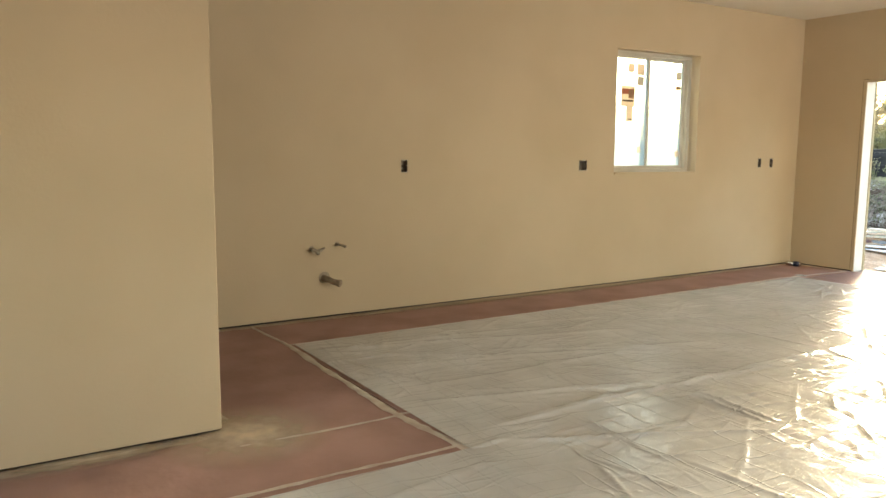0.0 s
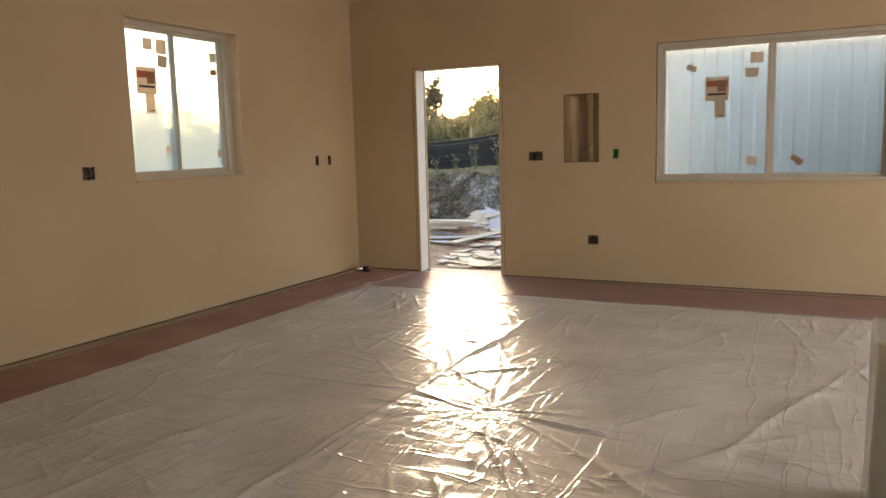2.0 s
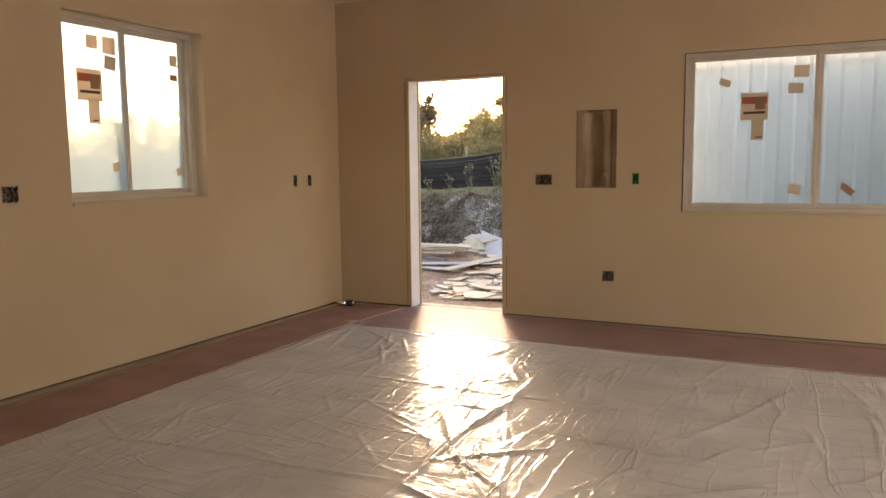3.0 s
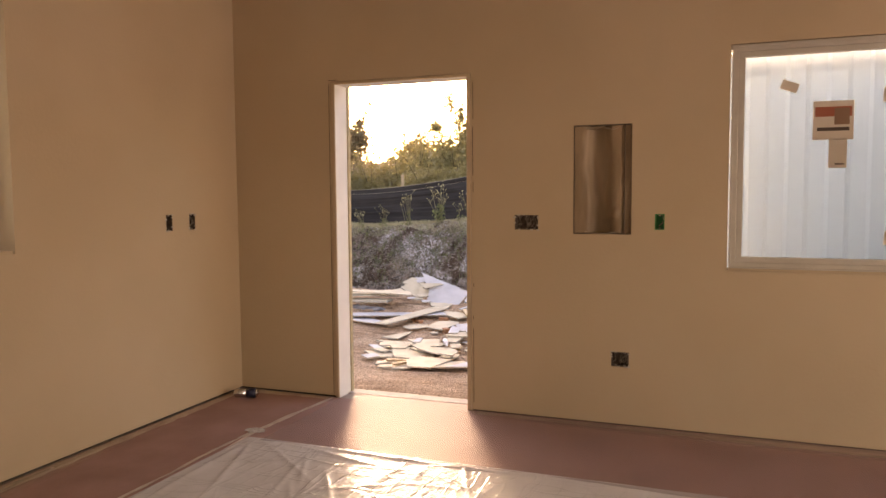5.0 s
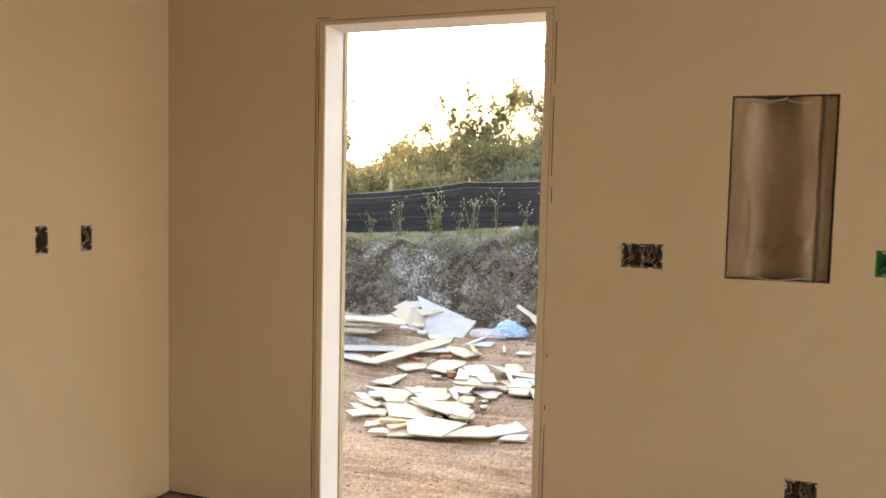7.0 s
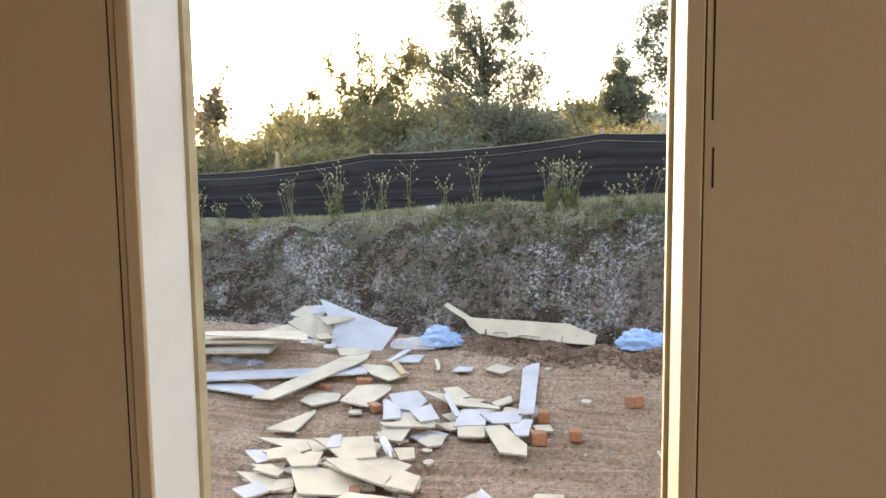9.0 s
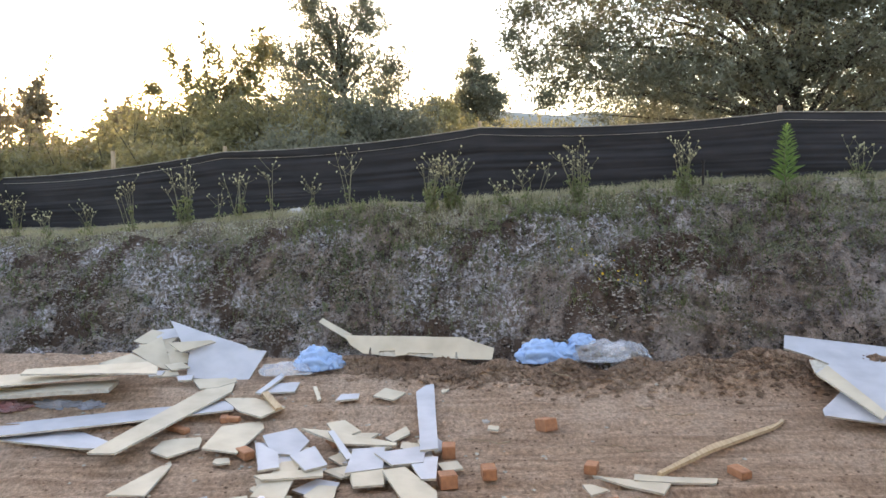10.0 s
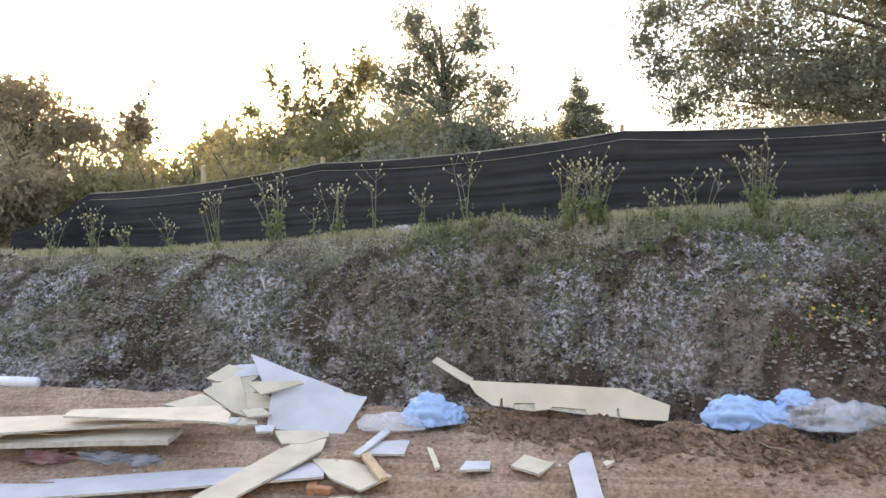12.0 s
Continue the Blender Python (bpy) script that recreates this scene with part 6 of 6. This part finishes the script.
def weed(x, y, high, stems, spread, leafy, seed, label):
    """Upright forking stems with small round heads and a few leaves low down."""
    rng = np.random.default_rng(seed)
    z = float(ground_height(x, y)) - 0.02
    t = thing("weed", (x, y, z), label, "weed", "tall weeds on the bank")
    tips, low = [], []
    for _ in range(stems):
        bm = bmesh.new()
        a = rng.uniform(0, math.tau)
        lean = spread * rng.uniform(0.1, 1.0)
        h = high * rng.uniform(0.6, 1.0)
        p0 = Vector((rng.uniform(-0.03, 0.03), rng.uniform(-0.05, 0.05), 0))
        p2 = p0 + Vector((lean * math.cos(a), lean * math.sin(a), h))
        p1 = p0.lerp(p2, 0.5) + Vector((0, 0, 0.06 * h))
        add_tube(bm, [p0, p1, p2], [0.0045, 0.0035, 0.002], 5)
        tips.append(p2)
        low += [p0.lerp(p1, q) for q in rng.uniform(0, 1, 4)]
        for _ in range(rng.integers(2, 5)):
            q = rng.uniform(0.45, 0.9)
            s = p1.lerp(p2, q)
            b = rng.uniform(0, math.tau)
            e = s + Vector((0.11 * math.cos(b), 0.11 * math.sin(b), rng.uniform(0.05, 0.16))) * rng.uniform(0.5, 1.1)
            add_tube(bm, [s, s.lerp(e, 0.5) + Vector((0, 0, -0.008)), e], [0.0025, 0.002, 0.0015], 4)
            tips.append(e)
        part("stem", bm, STEM, t)
    bm = bmesh.new()
    for p in tips:
        made = bmesh.ops.create_icosphere(bm, subdivisions=1, radius=rng.uniform(0.006, 0.010))["verts"]
        for v in made:
            v.co = Vector((v.co.x, v.co.y, v.co.z * 1.3)) + p
    tagged(part("seed_head_cluster", bm, HEAD, t, "pale round seed heads"), kind="stuff")
    v, f = leaf_cloud(rng, np.array(low), np.full(len(low), 0.06), leafy, 0.016, 3.0)
    tagged(raw("leaves", v, f, WEEDLEAF, t, smooth=False), kind="stuff")
    return t


for k, (x, y, h, n, s, leafy) in enumerate([(15.30, 8.43, 0.42, 7, 0.16, 60), (15.26, 8.06, 0.32, 6, 0.14, 40), (15.12, 7.10, 0.55, 6, 0.16, 60), (15.0, 6.47, 0.66, 10, 0.17, 260), (14.86, 5.89, 0.50, 7, 0.16, 80), (14.78, 5.51, 0.62, 3, 0.10, 20), (14.66, 5.05, 0.42, 3, 0.07, 30), (14.52, 4.66, 0.60, 4, 0.20, 30), (14.16, 3.86, 0.60, 13, 0.20, 260), (14.14, 3.66, 0.50, 12, 0.18, 420), (14.10, 2.92, 0.40, 5, 0.16, 40), (14.06, 2.50, 0.55, 12, 0.20, 260), (14.00, 1.53, 0.55, 10, 0.16, 300), (13.92, -0.07, 0.32, 6, 0.12, 80), (14.02, 3.2, 0.2, 4, 0.08, 60), (14.9, 6.1, 0.3, 3, 0.1, 30), (15.2, 7.6, 0.36, 5, 0.13, 60), (15.35, 8.9, 0.4, 6, 0.15, 60)]):
    weed(x, y, h, n, s, leafy, 200 + k, "dry branching weed with pale seed heads on the crest")
# one leafy upright weed
lush = thing("leafy_weed", (13.95, 0.60, float(ground_height(13.95, 0.6)) - 0.02), "bright green upright leafy weed before the fence", "weed")
rng = np.random.default_rng(77)
bm = bmesh.new()
add_tube(bm, [Vector((0, 0, 0)), Vector((0.01, 0.02, 0.3)), Vector((0.02, -0.01, 0.58))], [0.008, 0.006, 0.003], 6)
part("stem", bm, STEM, lush)
v, f = [], []
for k in range(120):
    q = 0.06 + 0.54 * (k / 119) ** 0.9
    a, ln = k * 2.4, (0.15 * (1 - q / 0.66) + 0.035) * rng.uniform(0.7, 1.15)
    out, up = Vector((math.cos(a), math.sin(a), 0)), Vector((0, 0, 1))
    side = out.cross(up) * 0.009
    p = Vector((0.015, 0.0, q))
    mid, tip = p + out * ln * 0.55 + up * ln * 0.45, p + out * ln + up * ln * 0.55
    n = len(v)
    v += [p - side * 0.4, p + side * 0.4, mid + side, tip, mid - side]
    f.append((n, n + 1, n + 2, n + 3, n + 4))
tagged(raw("leaves", v, f, leaf_material("bright_green_leaves", (0.15, 0.23, 0.06), (0.19, 0.26, 0.08), (0.25, 0.36, 0.08)), lush, smooth=False), kind="stuff")

# ---- low growth, grass and clods: uncountable ----
def toe_of(y):
    return blend(y, [0, 2.4, 3.4, 4.5, 5.5, 6.5, 12], [12.3, 12.42, 12.5, 12.9, 13.15, 13.3, 13.7])


def crest_of(y):
    return blend(y, [0, 1.4, 3.8, 4.8, 6.5, 9, 14], [13.9, 14.0, 14.08, 14.5, 14.9, 15.3, 16.0])


def blades(name, count, spots, high, wide, mat, seed, label, lean=0.35):
    """Thin pointed blades standing on the ground at the given spots."""
    rng = np.random.default_rng(seed)
    x, y = spots(rng, count)
    z = ground_height(x, y) - 0.005
    a = rng.uniform(0, math.tau, count)
    h = high * rng.uniform(0.4, 1.3, count)
    w = wide * rng.uniform(0.6, 1.3, count)
    lx, ly = h * lean * rng.normal(size=count), h * lean * rng.normal(size=count)
    base = np.stack([x, y, z], -1)
    side = np.stack([np.cos(a) * w / 2, np.sin(a) * w / 2, 0 * a], -1)
    mid = base + np.stack([lx * 0.35, ly * 0.35, h * 0.6], -1)
    tip = base + np.stack([lx, ly, h], -1)
    v = np.stack([base - side, base + side, mid + side * 0.8, tip, mid - side * 0.8], 1).reshape(-1, 3)
    f = np.arange(count * 5).reshape(-1, 5)
    ob = raw(name, v, f, mat, smooth=False)
    return tagged(ob, label, "grass", kind="stuff")


def clump_spots(lo, hi, clumps, spread, y0=-0.5, y1=9.5):
    def pick(rng, count):
        cy = rng.uniform(y0, y1, clumps)
        u = rng.uniform(lo, hi, clumps)
        cx = toe_of(cy) + (crest_of(cy) - toe_of(cy)) * u
        k = rng.integers(0, clumps, count)
        return cx[k] + rng.normal(0, spread, count), cy[k] + rng.normal(0, spread, count)
    return pick


GRASS = leaf_material("green_grass", (0.125, 0.14, 0.06), (0.175, 0.17, 0.095), (0.22, 0.25, 0.08))
GRASS_DRY = leaf_material("dry_grass", (0.34, 0.31, 0.19), (0.42, 0.38, 0.25), (0.40, 0.36, 0.20))
GREYWEED = leaf_material("grey_ground_cover", (0.36, 0.32, 0.275), (0.25, 0.22, 0.18), (0.2, 0.2, 0.2))
DARKWEED = leaf_material("dark_ground_cover", (0.085, 0.075, 0.045), (0.12, 0.10, 0.065), (0.10, 0.09, 0.04))
blades("crest_grass", 16000, clump_spots(0.98, 1.4, 300, 0.09), 0.06, 0.006, GRASS_DRY, 301, "pale dry grass along the crest of the bank")
blades("bank_weeds", 4200, clump_spots(0.15, 0.95, 240, 0.03), 0.045, 0.010, GRASS, 303, "scattered green weeds on the bank")


def sprigs(name, plants, spots, high, leaves, mat, seed, label):
    """Small upright plants, each a bare stalk set round with short leaves."""
    rng = np.random.default_rng(seed)
    x, y = spots(rng, plants)
    z = ground_height(x, y)
    h = high * rng.uniform(0.35, 1.25, plants)
    k = np.repeat(np.arange(plants), leaves)
    q = rng.uniform(0.05, 1.0, len(k))
    lean = rng.normal(0, 0.12, (plants, 2))
    a = rng.uniform(0, math.tau, len(k))
    foot = np.stack([x[k] + lean[k, 0] * h[k] * q, y[k] + lean[k, 1] * h[k] * q, z[k] + h[k] * q], -1)
    out = np.stack([np.cos(a), np.sin(a), 0.5 + 0.5 * q], -1)
    side = np.stack([-np.sin(a), np.cos(a), 0 * a], -1) * 0.0045
    ln = (0.012 + 0.014 * (1 - q) * rng.uniform(0.5, 1.3, len(k)))[:, None]
    v = np.stack([foot, foot + out * ln * 0.5 + side, foot + out * ln, foot + out * ln * 0.5 - side], 1)
    return tagged(raw(name, v.reshape(-1, 3), np.arange(len(k) * 4).reshape(-1, 4), mat, smooth=False), label, "weeds", kind="stuff")


SPRIG = leaf_material("grey_green_sprig", (0.13, 0.145, 0.075), (0.19, 0.185, 0.12), (0.20, 0.22, 0.09))
sprigs("crest_sprigs", 700, clump_spots(0.70, 1.02, 420, 0.06, -0.5, 5.2), 0.10, 26, GRASS, 302, "upright green weeds below the crest")
sprigs("bank_sprigs", 1500, clump_spots(0.2, 0.9, 420, 0.09, -0.2, 8.5), 0.10, 22, SPRIG, 304, "small upright grey-green weeds on the bank")


def tuft_stuff(name, count, spots, size, mat, seed, label, rise):
    """Matted small leaves close to the ground."""
    rng = np.random.default_rng(seed)
    x, y = spots(rng, count)
    c = np.stack([x, y, ground_height(x, y) + rng.uniform(0, rise, count)], -1)
    v, f = leaf_cloud(rng, c, np.full(count, 0.008), count, size, 1.5)
    return tagged(raw(name, v, f, mat, smooth=False), label, "ground cover", kind="stuff")


tuft_stuff("grey_ground_cover", 45000, clump_spots(0.05, 0.8, 320, 0.09), 0.009, GREYWEED, 305, "grey matted ground cover on the bank", 0.02)
tuft_stuff("dark_ground_cover", 36000, clump_spots(0.0, 0.98, 500, 0.06), 0.010, DARKWEED, 306, "dark matted ground cover on the bank", 0.03)
tuft_stuff("yellow_flowers", 60, clump_spots(0.3, 0.5, 8, 0.05, 2.2, 2.8), 0.016, material("yellow_petals", (0.70, 0.48, 0.03), 0.6), 307, "small yellow flowers on the bank", 0.06)


def clods(name, count, spots, size, mat, seed, label):
    """Angular lumps of soil half sunk in the ground."""
    rng = np.random.default_rng(seed)
    x, y = spots(rng, count)
    z = ground_height(x, y)
    s = size * rng.uniform(0.3, 1.0, count) ** 1.6
    base = np.array([(1, 0, 0), (0, 1, 0), (-1, 0, 0), (0, -1, 0), (0, 0, 1), (0, 0, -1), (0.7, 0.7, 0.5), (-0.7, 0.6, 0.55), (0.6, -0.7, 0.5), (-0.65, -0.7, 0.45)])
    v = base[None] * s[:, None, None] * rng.uniform(0.65, 1.3, (count, 10, 3)) * np.array([1, 1, 0.75])
    v += np.stack([x, y, z], -1)[:, None]
    tri = np.array([(4, 0, 6), (4, 6, 1), (0, 6, 1), (4, 1, 7), (4, 7, 2), (1, 7, 2), (4, 2, 9), (4, 9, 3), (2, 9, 3), (4, 3, 8), (4, 8, 0), (3, 8, 0)])
    f = (np.arange(count)[:, None, None] * 10 + tri[None]).reshape(-1, 3)
    return tagged(raw(name, v.reshape(-1, 3), f, mat, smooth=False), label, "dirt", kind="stuff")


def berm_spots(rng, count):
    y = np.where(rng.uniform(0, 1, count) < 0.5, rng.normal(4.0, 0.35, count), rng.uniform(0.3, 3.2, count))
    return toe_of(y) - 0.22 + rng.normal(0, 0.11, count), y


CLOD = earth_material("loose_clods", (0.28, 0.185, 0.125), (0.15, 0.10, 0.066), (0.37, 0.26, 0.18), 12.0)
clods("dirt_clods", 8000, berm_spots, 0.03, CLOD, 311, "loose dirt clods heaped at the foot of the bank")
clods("bank_clods", 9000, clump_spots(0.0, 0.95, 900, 0.09), 0.03, BANK, 312, "crumbling soil lumps on the bank")
CRUMB = material("pale_crumbs", (0.33, 0.285, 0.24), 0.95, (0.20, 0.17, 0.14), 9.0, 5.0)
clods("pale_crumbs", 9000, clump_spots(0.08, 0.75, 500, 0.11, 1.5, 8.5), 0.020, CRUMB, 315, "pale crumbling rock and lichen on the bank")
clods("yard_grit", 3500, lambda rng, n: (rng.uniform(8.4, 12.4, n), rng.uniform(0.2, 8.0, n)), 0.011, CLOD, 313, "small stones and crumbs of dirt in the yard")
clods("plaster_crumbs", 260, lambda rng, n: (rng.normal(11.2, 0.7, n), rng.normal(4.5, 0.9, n)), 0.016, GYPSUM, 314, "crumbs of broken drywall in the dirt")
for x, y, s in [(12.36, 1.78, 0.07), (12.40, 1.95, 0.055), (11.63, 3.53, 0.02), (15.0, 5.3, 0.07)]:
    tagged(crumple("stone", (x, y, float(ground_height(x, y)) - 0.01), s, s * 1.4, s, CONCRETE, x, level=3, rough=0.35), "pale grey stone half sunk in the dirt", "stone")
TWIG = material("dry_twig", (0.34, 0.26, 0.17), 0.85, (0.24, 0.18, 0.11), 12.0, 4.0)
for k, (x, y, ln, turn) in enumerate([(11.35, 3.55, 0.3, 70), (11.75, 2.5, 0.25, 30), (11.2, 2.75, 0.3, 60), (12.15, 3.0, 0.35, 20), (11.6, 2.3, 0.2, 100)]):
    rng = np.random.default_rng(400 + k)
    bm = bmesh.new()
    add_tube(bm, [Vector((ln * (q - 0.5), rng.uniform(-0.03, 0.03), 0.012 + rng.uniform(0, 0.02))) for q in np.linspace(0, 1, 6)], [0.004, 0.004, 0.0035, 0.003, 0.0025, 0.0015], 5)
    ob = part("twig", bm, TWIG)
    ob.matrix_world = pose(x, y, float(ground_height(x, y)), 0, 0, turn)
    tagged(ob, "thin dry twig lying in the dirt", "twig")
